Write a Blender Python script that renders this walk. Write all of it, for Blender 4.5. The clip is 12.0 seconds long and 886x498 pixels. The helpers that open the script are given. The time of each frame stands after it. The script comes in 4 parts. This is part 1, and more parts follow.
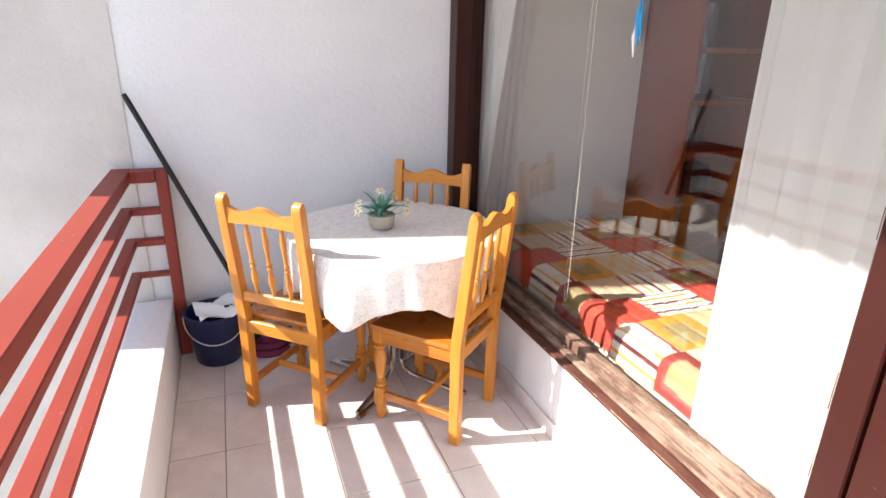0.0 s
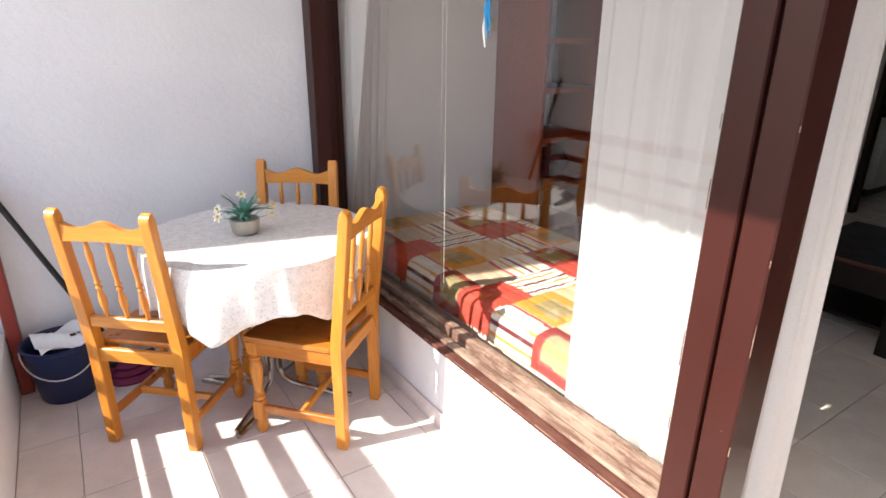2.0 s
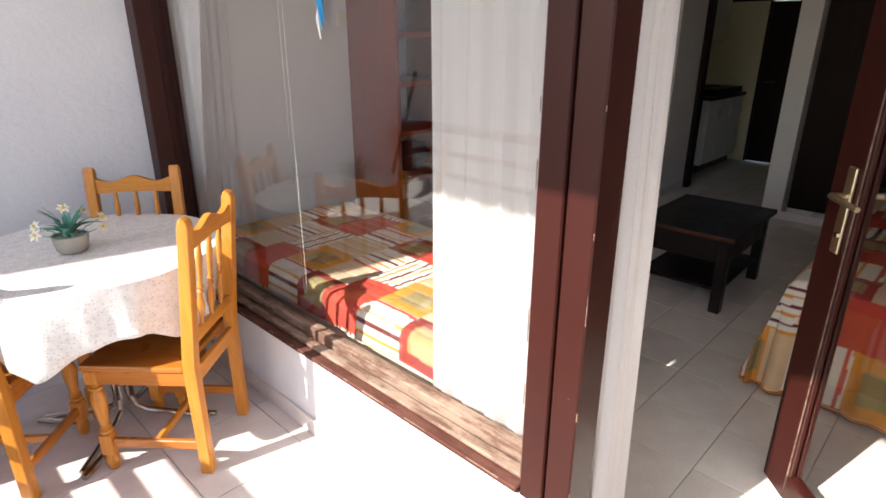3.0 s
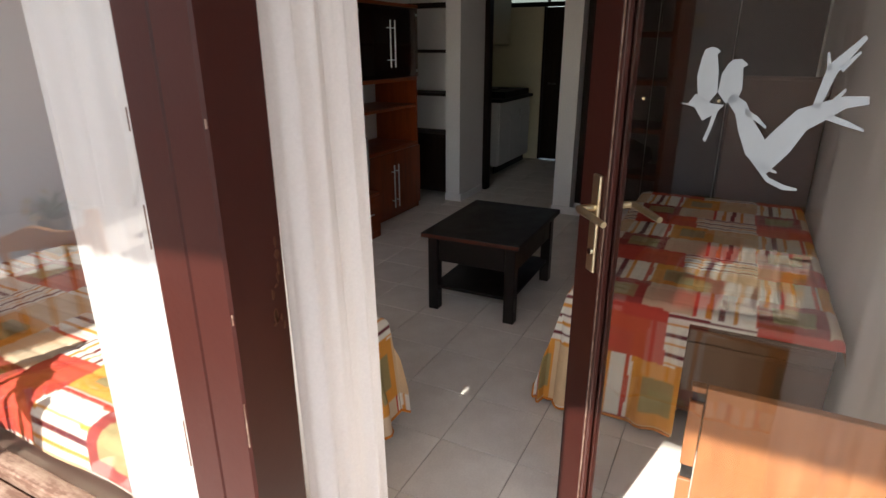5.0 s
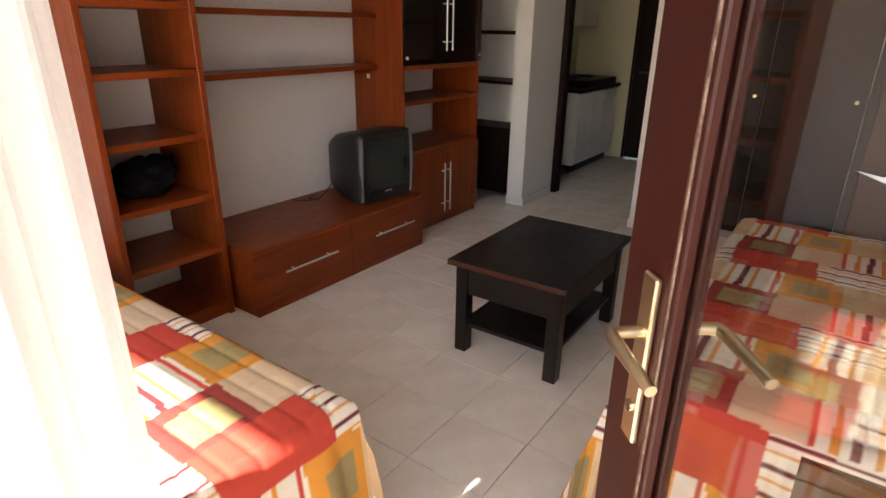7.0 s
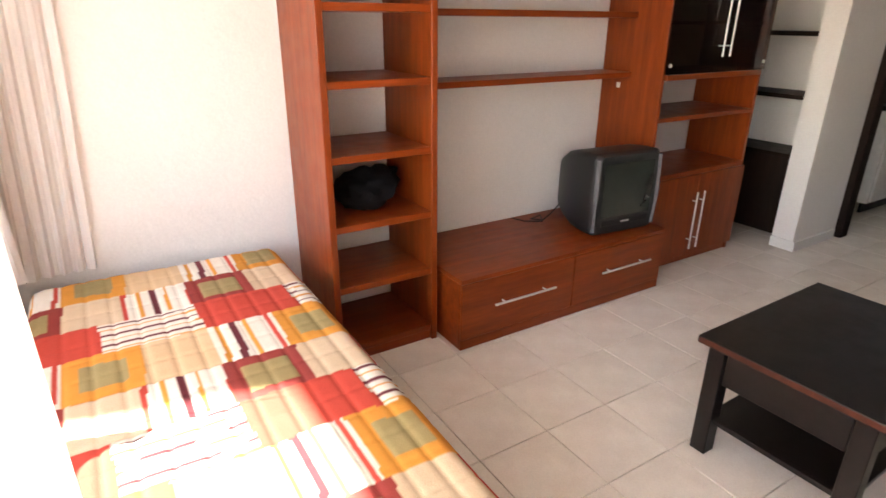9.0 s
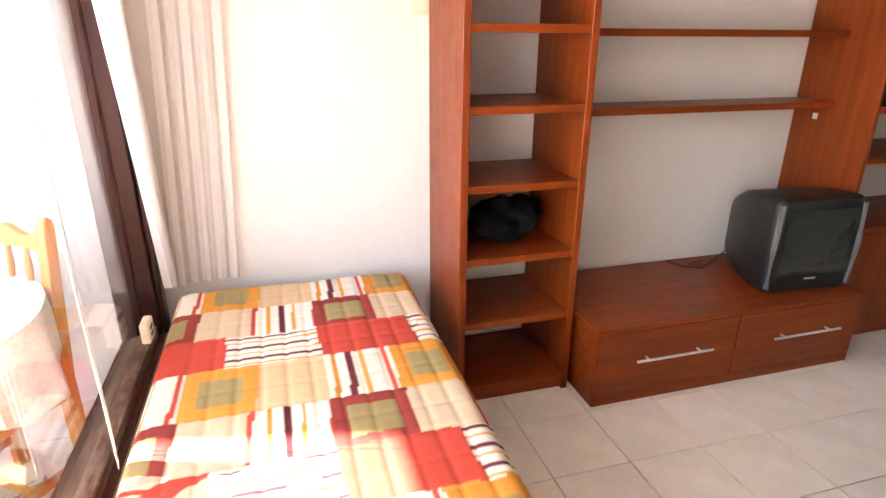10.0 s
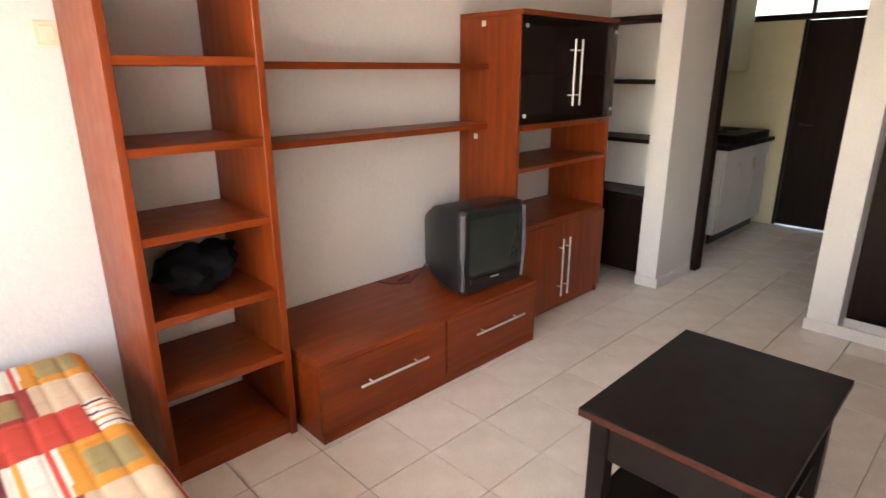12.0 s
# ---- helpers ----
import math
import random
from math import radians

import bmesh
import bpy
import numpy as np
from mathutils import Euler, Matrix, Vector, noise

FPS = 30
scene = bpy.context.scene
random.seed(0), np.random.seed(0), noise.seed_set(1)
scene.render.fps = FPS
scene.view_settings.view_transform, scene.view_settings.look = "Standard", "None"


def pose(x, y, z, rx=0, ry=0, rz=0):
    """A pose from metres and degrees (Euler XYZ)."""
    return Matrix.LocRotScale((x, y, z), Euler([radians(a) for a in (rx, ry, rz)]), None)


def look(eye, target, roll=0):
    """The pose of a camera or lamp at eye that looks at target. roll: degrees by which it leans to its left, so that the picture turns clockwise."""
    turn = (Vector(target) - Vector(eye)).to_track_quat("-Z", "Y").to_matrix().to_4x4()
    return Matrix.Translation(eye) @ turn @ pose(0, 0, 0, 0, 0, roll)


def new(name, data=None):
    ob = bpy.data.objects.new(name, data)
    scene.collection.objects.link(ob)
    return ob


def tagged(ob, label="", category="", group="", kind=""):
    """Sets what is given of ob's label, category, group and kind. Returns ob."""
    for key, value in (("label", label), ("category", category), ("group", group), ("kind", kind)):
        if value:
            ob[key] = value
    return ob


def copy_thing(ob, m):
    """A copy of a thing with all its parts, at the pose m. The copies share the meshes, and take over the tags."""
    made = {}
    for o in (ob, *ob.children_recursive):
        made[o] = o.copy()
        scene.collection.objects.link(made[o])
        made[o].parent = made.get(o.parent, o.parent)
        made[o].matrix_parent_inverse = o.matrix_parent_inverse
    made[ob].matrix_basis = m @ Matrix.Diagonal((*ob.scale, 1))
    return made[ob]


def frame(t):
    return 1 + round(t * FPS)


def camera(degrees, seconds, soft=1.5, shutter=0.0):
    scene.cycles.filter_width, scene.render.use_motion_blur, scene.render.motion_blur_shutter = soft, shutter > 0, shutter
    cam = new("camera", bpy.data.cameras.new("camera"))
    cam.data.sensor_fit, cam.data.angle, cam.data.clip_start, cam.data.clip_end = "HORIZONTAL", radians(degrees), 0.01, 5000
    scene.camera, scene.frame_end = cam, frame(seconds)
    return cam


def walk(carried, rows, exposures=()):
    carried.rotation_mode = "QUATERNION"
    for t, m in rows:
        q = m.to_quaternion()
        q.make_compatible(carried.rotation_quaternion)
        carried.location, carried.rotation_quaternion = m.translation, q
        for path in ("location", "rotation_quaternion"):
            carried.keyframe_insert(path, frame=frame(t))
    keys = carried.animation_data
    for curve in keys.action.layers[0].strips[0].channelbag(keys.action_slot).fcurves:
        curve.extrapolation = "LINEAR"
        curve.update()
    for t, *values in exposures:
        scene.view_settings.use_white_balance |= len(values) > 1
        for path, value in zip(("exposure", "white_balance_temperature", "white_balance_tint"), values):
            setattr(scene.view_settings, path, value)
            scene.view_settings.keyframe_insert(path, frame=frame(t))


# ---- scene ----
cam = camera(75.4, 12.0, shutter=0.15)
PATH = [
    (0, (0.578, 0.499, 1.53), (1.243, 2.262, 0.859), 1.2),
    (0.5, (0.586, 0.496, 1.527), (1.248, 2.257, 0.847), 0.9),
    (1, (0.586, 0.502, 1.533), (1.329, 2.228, 0.847), 0.9),
    (1.5, (0.597, 0.524, 1.525), (1.481, 2.184, 0.843), 0.8),
    (2, (0.613, 0.512, 1.523), (1.649, 2.082, 0.841), 0.6),
    (2.5, (0.625, 0.523, 1.539), (1.853, 1.932, 0.828), 0.8),
    (3, (0.697, 0.473, 1.506), (2.043, 1.781, 0.817), -0.0),
    (3.5, (0.809, 0.449, 1.45), (2.266, 1.652, 0.795), 0.2),
    (5.5, (1.409, 0.475, 1.472), (3.106, 1.289, 0.795), -0.2),
    (6, (1.619, 0.491, 1.463), (3.274, 1.372, 0.766), 0.4),
    (6.5, (1.792, 0.515, 1.463), (3.372, 1.515, 0.752), 0.7),
    (8.5, (2.198, 0.873, 1.471), (3.422, 2.262, 0.714), 0.6),
    (9, (2.235, 0.958, 1.488), (3.215, 2.535, 0.745), 0.4),
    (9.5, (2.289, 1.076, 1.519), (2.995, 2.8, 0.792), 0.6),
    (10, (2.367, 1.127, 1.508), (2.895, 2.924, 0.807), 0.3),
    (10.5, (2.416, 1.097, 1.557), (2.98, 2.885, 0.861), -0.3),
    (11, (2.422, 1.138, 1.529), (3.232, 2.849, 0.883), 0.3),
    (11.5, (2.449, 1.147, 1.513), (3.511, 2.725, 0.893), 0.2),
    (12, (2.506, 1.125, 1.497), (3.832, 2.499, 0.903), -0.2),
]
EXPOSURE = [(0, 1.33, 6500, 10), (2.5, 1.3, 6500, 10), (3.5, 1.15, 6500, 10), (5.5, 1.65, 6600, 10), (6.5, 2.4, 7200, 13), (8.5, 3.5, 7250, 14), (9.5, 3.8, 7000, 12), (10.5, 3.85, 7000, 12), (12, 3.8, 7150, 12)]
walk(cam, [(t, look(eye, target, roll)) for t, eye, target, roll in PATH], EXPOSURE)

# world, sun, exposure
world = bpy.data.worlds.new("sky")
scene.world = world
world.use_nodes = True
SUN = Vector((1.29, -0.30, -1.0)).normalized()
wn = world.node_tree.nodes
sky = wn.new("ShaderNodeTexSky")
sky.sky_type = "NISHITA"
sky.sun_disc = False
sky.sun_elevation = math.asin(-SUN.z)
sky.sun_rotation = math.atan2(-SUN.x, -SUN.y)
world.node_tree.links.new(sky.outputs[0], wn["Background"].inputs[0])
wn["Background"].inputs[1].default_value = 0.15
sun_lamp = bpy.data.lights.new("sun", "SUN")
sun_lamp.energy, sun_lamp.angle, sun_lamp.color = 5.0, radians(0.6), (1.0, 0.95, 0.86)
sun = new("sun", sun_lamp)
sun.matrix_world = look((-8, 3, 9), Vector((-8, 3, 9)) + SUN)


# ---- materials ----
def mat(name, rough=0.5, metal=0.0):
    m = bpy.data.materials.new(name)
    m.use_nodes = True
    n, l = m.node_tree.nodes, m.node_tree.links
    b = n["Principled BSDF"]
    b.inputs["Roughness"].default_value = rough
    b.inputs["Metallic"].default_value = metal
    return m, n, l, b


def coords(n, l, scale=(1, 1, 1)):
    tc, mp = n.new("ShaderNodeTexCoord"), n.new("ShaderNodeMapping")
    mp.inputs["Scale"].default_value = scale
    l.new(tc.outputs["Object"], mp.inputs[0])
    return mp.outputs[0]


def noise_tex(n, l, vec, scale, detail=4.0, rough=0.55):
    t = n.new("ShaderNodeTexNoise")
    t.inputs["Scale"].default_value, t.inputs["Detail"].default_value, t.inputs["Roughness"].default_value = scale, detail, rough
    l.new(vec, t.inputs["Vector"])
    return t.outputs[0]


def ramp(n, l, fac, stops):
    r = n.new("ShaderNodeValToRGB")
    while len(r.color_ramp.elements) < len(stops):
        r.color_ramp.elements.new(0.5)
    for e, (p, c) in zip(r.color_ramp.elements, stops):
        e.position, e.color = p, (*c, 1)
    l.new(fac, r.inputs[0])
    return r.outputs[0]


def mix(n, l, kind, fac, a, b):
    m = n.new("ShaderNodeMix")
    m.data_type, m.blend_type = "RGBA", kind
    for s, v in ((m.inputs[0], fac), (m.inputs[6], a), (m.inputs[7], b)):
        if isinstance(v, (int, float)):
            s.default_value = v
        elif isinstance(v, tuple):
            s.default_value = (*v, 1)
        else:
            l.new(v, s)
    return m.outputs[2]


def bump(n, l, b, height, strength, dist):
    bp = n.new("ShaderNodeBump")
    bp.inputs["Strength"].default_value, bp.inputs["Distance"].default_value = strength, dist
    l.new(height, bp.inputs["Height"])
    l.new(bp.outputs[0], b.inputs["Normal"])


def plaster(name, base, dirt, grain=140.0, relief=0.5):
    m, n, l, b = mat(name, 0.9)
    v = coords(n, l)
    big = noise_tex(n, l, v, 1.3, 5)
    c = ramp(n, l, big, ((0.35, dirt), (0.62, base)))
    fine = noise_tex(n, l, v, grain, 3)
    c = mix(n, l, "MULTIPLY", 0.25, c, ramp(n, l, fine, ((0.3, (0.75, 0.75, 0.75)), (0.7, (1, 1, 1)))))
    l.new(c, b.inputs["Base Color"])
    lump = noise_tex(n, l, v, grain * 0.3, 4)
    bump(n, l, b, lump, relief, 0.01)
    return m


def wood(name, dark, light, axis="z", rough=0.35, scale=1.0, gloss=0.5):
    m, n, l, b = mat(name, rough)
    s = {"x": (1.2, 16, 16), "y": (16, 1.2, 16), "z": (16, 16, 1.2)}[axis]
    v = coords(n, l, tuple(q * scale for q in s))
    g = noise_tex(n, l, v, 1.6, 7, 0.65)
    fine = noise_tex(n, l, v, 9.0, 4, 0.6)
    c = ramp(n, l, g, ((0.3, dark), (0.52, tuple((a + q) / 2 for a, q in zip(dark, light))), (0.72, light)))
    c = mix(n, l, "MULTIPLY", 0.35, c, ramp(n, l, fine, ((0.35, (0.62, 0.6, 0.58)), (0.6, (1, 1, 1)))))
    info = n.new("ShaderNodeObjectInfo")
    c = mix(n, l, "MULTIPLY", 0.3, c, ramp(n, l, info.outputs["Random"], ((0, (0.82, 0.8, 0.78)), (1, (1, 1, 1)))))
    l.new(c, b.inputs["Base Color"])
    wear = noise_tex(n, l, coords(n, l), 11.0, 4)
    r = n.new("ShaderNodeMapRange")
    r.inputs[3].default_value, r.inputs[4].default_value = rough - 0.1, rough + 0.18
    l.new(wear, r.inputs[0])
    l.new(r.outputs[0], b.inputs["Roughness"])
    b.inputs["Specular IOR Level"].default_value = gloss
    bump(n, l, b, fine, 0.12, 0.002)
    return m


def weathered(name, varnish, bare):
    """Old varnish that has flaked off along the grain, with grey bare wood between."""
    m, n, l, b = mat(name, 0.75)
    long = coords(n, l, (9, 2.6, 9))
    patch = noise_tex(n, l, long, 2.2, 8, 0.7)
    grain = noise_tex(n, l, coords(n, l, (60, 2.5, 60)), 3.0, 5, 0.6)
    c = ramp(n, l, patch, ((0.44, varnish), (0.50, tuple((p + q) / 2 for p, q in zip(varnish, bare))), (0.58, bare)))
    c = mix(n, l, "MULTIPLY", 0.5, c, ramp(n, l, grain, ((0.35, (0.55, 0.52, 0.5)), (0.62, (1, 1, 1)))))
    l.new(c, b.inputs["Base Color"])
    b.inputs["Specular IOR Level"].default_value = 0.2
    bump(n, l, b, patch, 0.35, 0.004)
    return m


def painted(name, base, worn, rough=0.4, amount=0.62):
    m, n, l, b = mat(name, rough)
    v = coords(n, l)
    w = noise_tex(n, l, v, 26, 8, 0.7)
    c = ramp(n, l, w, ((amount, base), (amount + 0.05, worn)))
    big = noise_tex(n, l, v, 3.0, 4)
    c = mix(n, l, "MULTIPLY", 0.4, c, ramp(n, l, big, ((0.3, (0.6, 0.6, 0.6)), (0.7, (1, 1, 1)))))
    l.new(c, b.inputs["Base Color"])
    b.inputs["Specular IOR Level"].default_value = 0.22
    bump(n, l, b, w, 0.15, 0.003)
    return m


def plain(name, col, rough=0.5, metal=0.0, vary=0.25, scale=30.0):
    m, n, l, b = mat(name, rough, metal)
    v = coords(n, l)
    t = noise_tex(n, l, v, scale, 5)
    c = ramp(n, l, t, ((0.25, tuple(q * (1 - vary) for q in col)), (0.75, col)))
    l.new(c, b.inputs["Base Color"])
    bump(n, l, b, t, 0.06, 0.002)
    return m


def tile_mat(name, base, vein, rough):
    m, n, l, b = mat(name, rough)
    v = coords(n, l)
    info = n.new("ShaderNodeObjectInfo")
    cloud = noise_tex(n, l, v, 5.0, 6, 0.6)
    c = ramp(n, l, cloud, ((0.32, vein), (0.6, base)))
    speck = noise_tex(n, l, v, 120, 2)
    c = mix(n, l, "MULTIPLY", 0.18, c, ramp(n, l, speck, ((0.35, (0.7, 0.68, 0.66)), (0.6, (1, 1, 1)))))
    c = mix(n, l, "MULTIPLY", 0.4, c, ramp(n, l, info.outputs["Random"], ((0, (0.90, 0.89, 0.88)), (1, (1, 1, 1)))))
    l.new(c, b.inputs["Base Color"])
    bump(n, l, b, cloud, 0.04, 0.004)
    return m


def fabric(name, col, weave=900.0, trans=0.0):
    m, n, l, b = mat(name, 0.95)
    v = coords(n, l)
    t = noise_tex(n, l, v, weave * 0.2, 3)
    c = ramp(n, l, t, ((0.3, tuple(q * 0.95 for q in col)), (0.7, col)))
    l.new(c, b.inputs["Base Color"])
    b.inputs["Specular IOR Level"].default_value = 0.1
    bump(n, l, b, t, 0.08, 0.001)
    if trans:
        out = n["Material Output"]
        tr, mx = n.new("ShaderNodeBsdfTranslucent"), n.new("ShaderNodeMixShader")
        l.new(c, tr.inputs[0])
        mx.inputs[0].default_value = trans
        l.new(b.outputs[0], mx.inputs[1])
        l.new(tr.outputs[0], mx.inputs[2])
        l.new(mx.outputs[0], out.inputs[0])
    return m


def glass_mat(name, tint=(1, 1, 1), gloss=1.0):
    m = bpy.data.materials.new(name)
    m.use_nodes = True
    n, l = m.node_tree.nodes, m.node_tree.links
    n.remove(n["Principled BSDF"])
    out = n["Material Output"]
    tr, gl, mx, lw = n.new("ShaderNodeBsdfTransparent"), n.new("ShaderNodeBsdfGlossy"), n.new("ShaderNodeMixShader"), n.new("ShaderNodeLayerWeight")
    tr.inputs[0].default_value = (*tint, 1)
    gl.inputs["Roughness"].default_value = 0.004
    gl.inputs["Color"].default_value = (gloss, gloss, gloss, 1)
    pw, ma = n.new("ShaderNodeMath"), n.new("ShaderNodeMath")
    pw.operation, ma.operation = "POWER", "MULTIPLY_ADD"
    pw.inputs[1].default_value = 5.0
    ma.inputs[1].default_value, ma.inputs[2].default_value = 0.92, 0.06
    l.new(lw.outputs["Facing"], pw.inputs[0])
    l.new(pw.outputs[0], ma.inputs[0])
    l.new(ma.outputs[0], mx.inputs[0])
    l.new(tr.outputs[0], mx.inputs[1])
    l.new(gl.outputs[0], mx.inputs[2])
    l.new(mx.outputs[0], out.inputs[0])
    return m


WHITE = plaster("white_plaster", (0.80, 0.79, 0.80), (0.73, 0.72, 0.745), 110.0, 0.28)
WARM = plaster("weathered_plaster", (0.64, 0.60, 0.57), (0.49, 0.45, 0.415), 110.0, 0.28)
ROOMWALL = plaster("room_paint", (0.785, 0.76, 0.735), (0.745, 0.72, 0.69), 90.0, 0.2)
CREAM = plaster("cream_tiles", (0.72, 0.66, 0.46), (0.68, 0.62, 0.43), 60.0, 0.1)
CEIL = plaster("ceiling_paint", (0.75, 0.735, 0.715), (0.71, 0.695, 0.675), 90.0, 0.2)
CONCRETE = plaster("pale_paving", (0.55, 0.53, 0.50), (0.42, 0.41, 0.39), 40.0, 0.3)
RED_METAL = painted("red_oxide_paint", (0.26, 0.046, 0.034), (0.42, 0.19, 0.16), 0.5, 0.64)
FRAME_WOOD = painted("dark_varnished_frame", (0.040, 0.0095, 0.007), (0.15, 0.075, 0.055), 0.34, 0.70)
SILL_WOOD = weathered("weathered_sill_wood", (0.15, 0.085, 0.062), (0.30, 0.215, 0.165))
SILL_EDGE = weathered("brown_varnished_sill", (0.085, 0.030, 0.022), (0.125, 0.052, 0.038))
PINE = wood("honey_pine", (0.46, 0.155, 0.016), (0.70, 0.29, 0.042), "z", 0.32)
PINE_X = wood("honey_pine_cross", (0.46, 0.155, 0.016), (0.70, 0.29, 0.042), "x", 0.32)
PINE_SEAT = wood("honey_pine_seat", (0.36, 0.105, 0.012), (0.54, 0.195, 0.028), "y", 0.28)
CHERRY = wood("cherry_laminate", (0.165, 0.027, 0.0045), (0.30, 0.054, 0.008), "x", 0.33, 1.0, 0.3)
CHERRY_Z = wood("cherry_laminate_upright", (0.165, 0.027, 0.0045), (0.30, 0.054, 0.008), "z", 0.33, 1.0, 0.3)
WENGE = wood("dark_wenge", (0.006, 0.0042, 0.0038), (0.013, 0.008, 0.007), "x", 0.36, 1.0, 0.3)
WENGE_EDGE = wood("reddish_edge", (0.05, 0.012, 0.006), (0.10, 0.022, 0.01), "x", 0.4, 1.0, 0.3)
DOOR_BROWN = wood("dark_brown_door", (0.009, 0.004, 0.0027), (0.018, 0.008, 0.0052), "z", 0.5, 1.0, 0.14)
TILE_OUT = tile_mat("balcony_tile", (0.77, 0.70, 0.665), (0.65, 0.575, 0.54), 0.5)
TILE_IN = tile_mat("room_tile", (0.88, 0.83, 0.76), (0.78, 0.72, 0.65), 0.2)
GROUT = plain("grout", (0.52, 0.47, 0.44), 0.9)
STEEL = plain("brushed_steel", (0.74, 0.73, 0.71), 0.42, 0.45, 0.12)
CHROME = plain("worn_chrome", (0.55, 0.53, 0.50), 0.22, 1.0, 0.3)
BRASS = plain("satin_brass", (0.72, 0.62, 0.42), 0.28, 1.0, 0.15)
BLACK = plain("black_plastic", (0.006, 0.006, 0.0065), 0.5)
TV_GREY = plain("dark_grey_plastic", (0.014, 0.0145, 0.015), 0.42)
TV_SILVER = plain("silver_plastic", (0.13, 0.13, 0.135), 0.4)
SCREEN = plain("dull_tube_glass", (0.028, 0.034, 0.029), 0.15)
BLUE = plain("navy_plastic", (0.012, 0.022, 0.085), 0.35)
PAPER = plain("white_paper", (0.80, 0.79, 0.77), 0.8, 0.0, 0.1)
MAGENTA = fabric("plum_cloth", (0.20, 0.04, 0.09))
CURTAIN = fabric("white_voile", (0.93, 0.915, 0.905), 900, 0.5)
CORD = fabric("cream_cord", (0.78, 0.74, 0.64))
DECAL = plain("frosted_white_film", (0.36, 0.40, 0.43), 0.7, 0.0, 0.08)
SWITCH = plain("cream_plastic", (0.76, 0.70, 0.55), 0.4, 0.0, 0.05)
LEAF = plain("green_fabric_leaf", (0.18, 0.46, 0.35), 0.6, 0.0, 0.5)
PETAL = plain("pale_petal", (0.84, 0.80, 0.66), 0.7, 0.0, 0.1)
YOLK = plain("yellow_centre", (0.72, 0.50, 0.08), 0.7)
POT = plain("stone_pot", (0.40, 0.37, 0.32), 0.8)
GROUT_IN = plain("room_grout", (0.50, 0.435, 0.365), 0.9)
BROWN = wood("brown_stained_board", (0.055, 0.020, 0.009), (0.105, 0.040, 0.018), "x", 0.4, 1.0, 0.3)
PANEL = wood("orange_brown_board", (0.27, 0.10, 0.035), (0.40, 0.17, 0.065), "z", 0.38)
GLASS = glass_mat("window_glass", (0.965, 0.965, 0.96))
SMOKED = glass_mat("smoked_glass", (0.46, 0.35, 0.29), 0.6)
# grey tint added to the transom glass to cut the kitchen's daylight
DIM_GLASS = glass_mat("light_cutting_transom_glass", (0.45, 0.45, 0.44), 0.6)
BLACK_CLOTH = fabric("black_nylon", (0.006, 0.006, 0.007))
BLUE_CLOTH = fabric("blue_cloth", (0.05, 0.28, 0.55))


# the speckled tablecloth
def cloth_mat():
    m, n, l, b = mat("speckled_oilcloth", 0.5)
    v = coords(n, l)
    vo = n.new("ShaderNodeTexVoronoi")
    vo.inputs["Scale"].default_value = 95
    l.new(v, vo.inputs["Vector"])
    spots = ramp(n, l, vo.outputs["Distance"], ((0.2, (0.52, 0.47, 0.43)), (0.38, (0.78, 0.75, 0.725))))
    big = noise_tex(n, l, v, 30, 3)
    c = mix(n, l, "MIX", 0.35, spots, ramp(n, l, big, ((0.4, (0.58, 0.53, 0.49)), (0.6, (0.80, 0.78, 0.76)))))
    l.new(c, b.inputs["Base Color"])
    return m


CLOTH = cloth_mat()


# the patchwork print is a colour carried by the faces of the bedspread
def quilt_mat():
    m, n, l, b = mat("quilted_cotton", 0.95)
    at = n.new("ShaderNodeVertexColor")
    at.layer_name = "print"
    v = coords(n, l)
    t = noise_tex(n, l, v, 260, 3)
    blot = noise_tex(n, l, v, 14, 4)
    c = mix(n, l, "MULTIPLY", 0.35, at.outputs[0], ramp(n, l, t, ((0.3, (0.72, 0.7, 0.66)), (0.65, (1, 1, 1)))))
    c = mix(n, l, "MULTIPLY", 0.3, c, ramp(n, l, blot, ((0.3, (0.8, 0.78, 0.74)), (0.65, (1, 1, 1)))))
    l.new(c, b.inputs["Base Color"])
    b.inputs["Specular IOR Level"].default_value = 0.1
    bump(n, l, b, t, 0.3, 0.002)
    return m


QUILT = quilt_mat()
PIPING = fabric("orange_piping", (0.62, 0.22, 0.035))


# ---- mesh tools ----
def add_box(bm, lo, hi, bevel=0.0, seg=1):
    r = bmesh.ops.create_cube(bm, size=1.0)
    vs = r["verts"]
    for v in vs:
        v.co = Vector([lo[i] + (v.co[i] + 0.5) * (hi[i] - lo[i]) for i in range(3)])
    if bevel:
        es = list({e for v in vs for e in v.link_edges})
        bmesh.ops.bevel(bm, geom=es, offset=bevel, segments=seg, affect="EDGES", profile=0.6)


def add_prism(bm, outline, depth, m=None):
    """A flat outline in the xz plane, extruded along y by depth."""
    m = m or Matrix()
    a = [bm.verts.new(m @ Vector((x, 0, z))) for x, z in outline]
    b = [bm.verts.new(m @ Vector((x, depth, z))) for x, z in outline]
    n = len(a)
    bm.faces.new(a)
    bm.faces.new(b[::-1])
    for i in range(n):
        bm.faces.new((a[i], b[i], b[(i + 1) % n], a[(i + 1) % n]))


def add_lathe(bm, profile, m=None, seg=14):
    """A profile of (radius, z) turned about z."""
    m = m or Matrix()
    rings = []
    for r, z in profile:
        rings.append([bm.verts.new(m @ Vector((r * math.cos(a), r * math.sin(a), z))) for a in (2 * math.pi * i / seg for i in range(seg))])
    for p, q in zip(rings, rings[1:]):
        for i in range(seg):
            bm.faces.new((p[i], p[(i + 1) % seg], q[(i + 1) % seg], q[i]))
    bm.faces.new(rings[0][::-1])
    bm.faces.new(rings[-1])


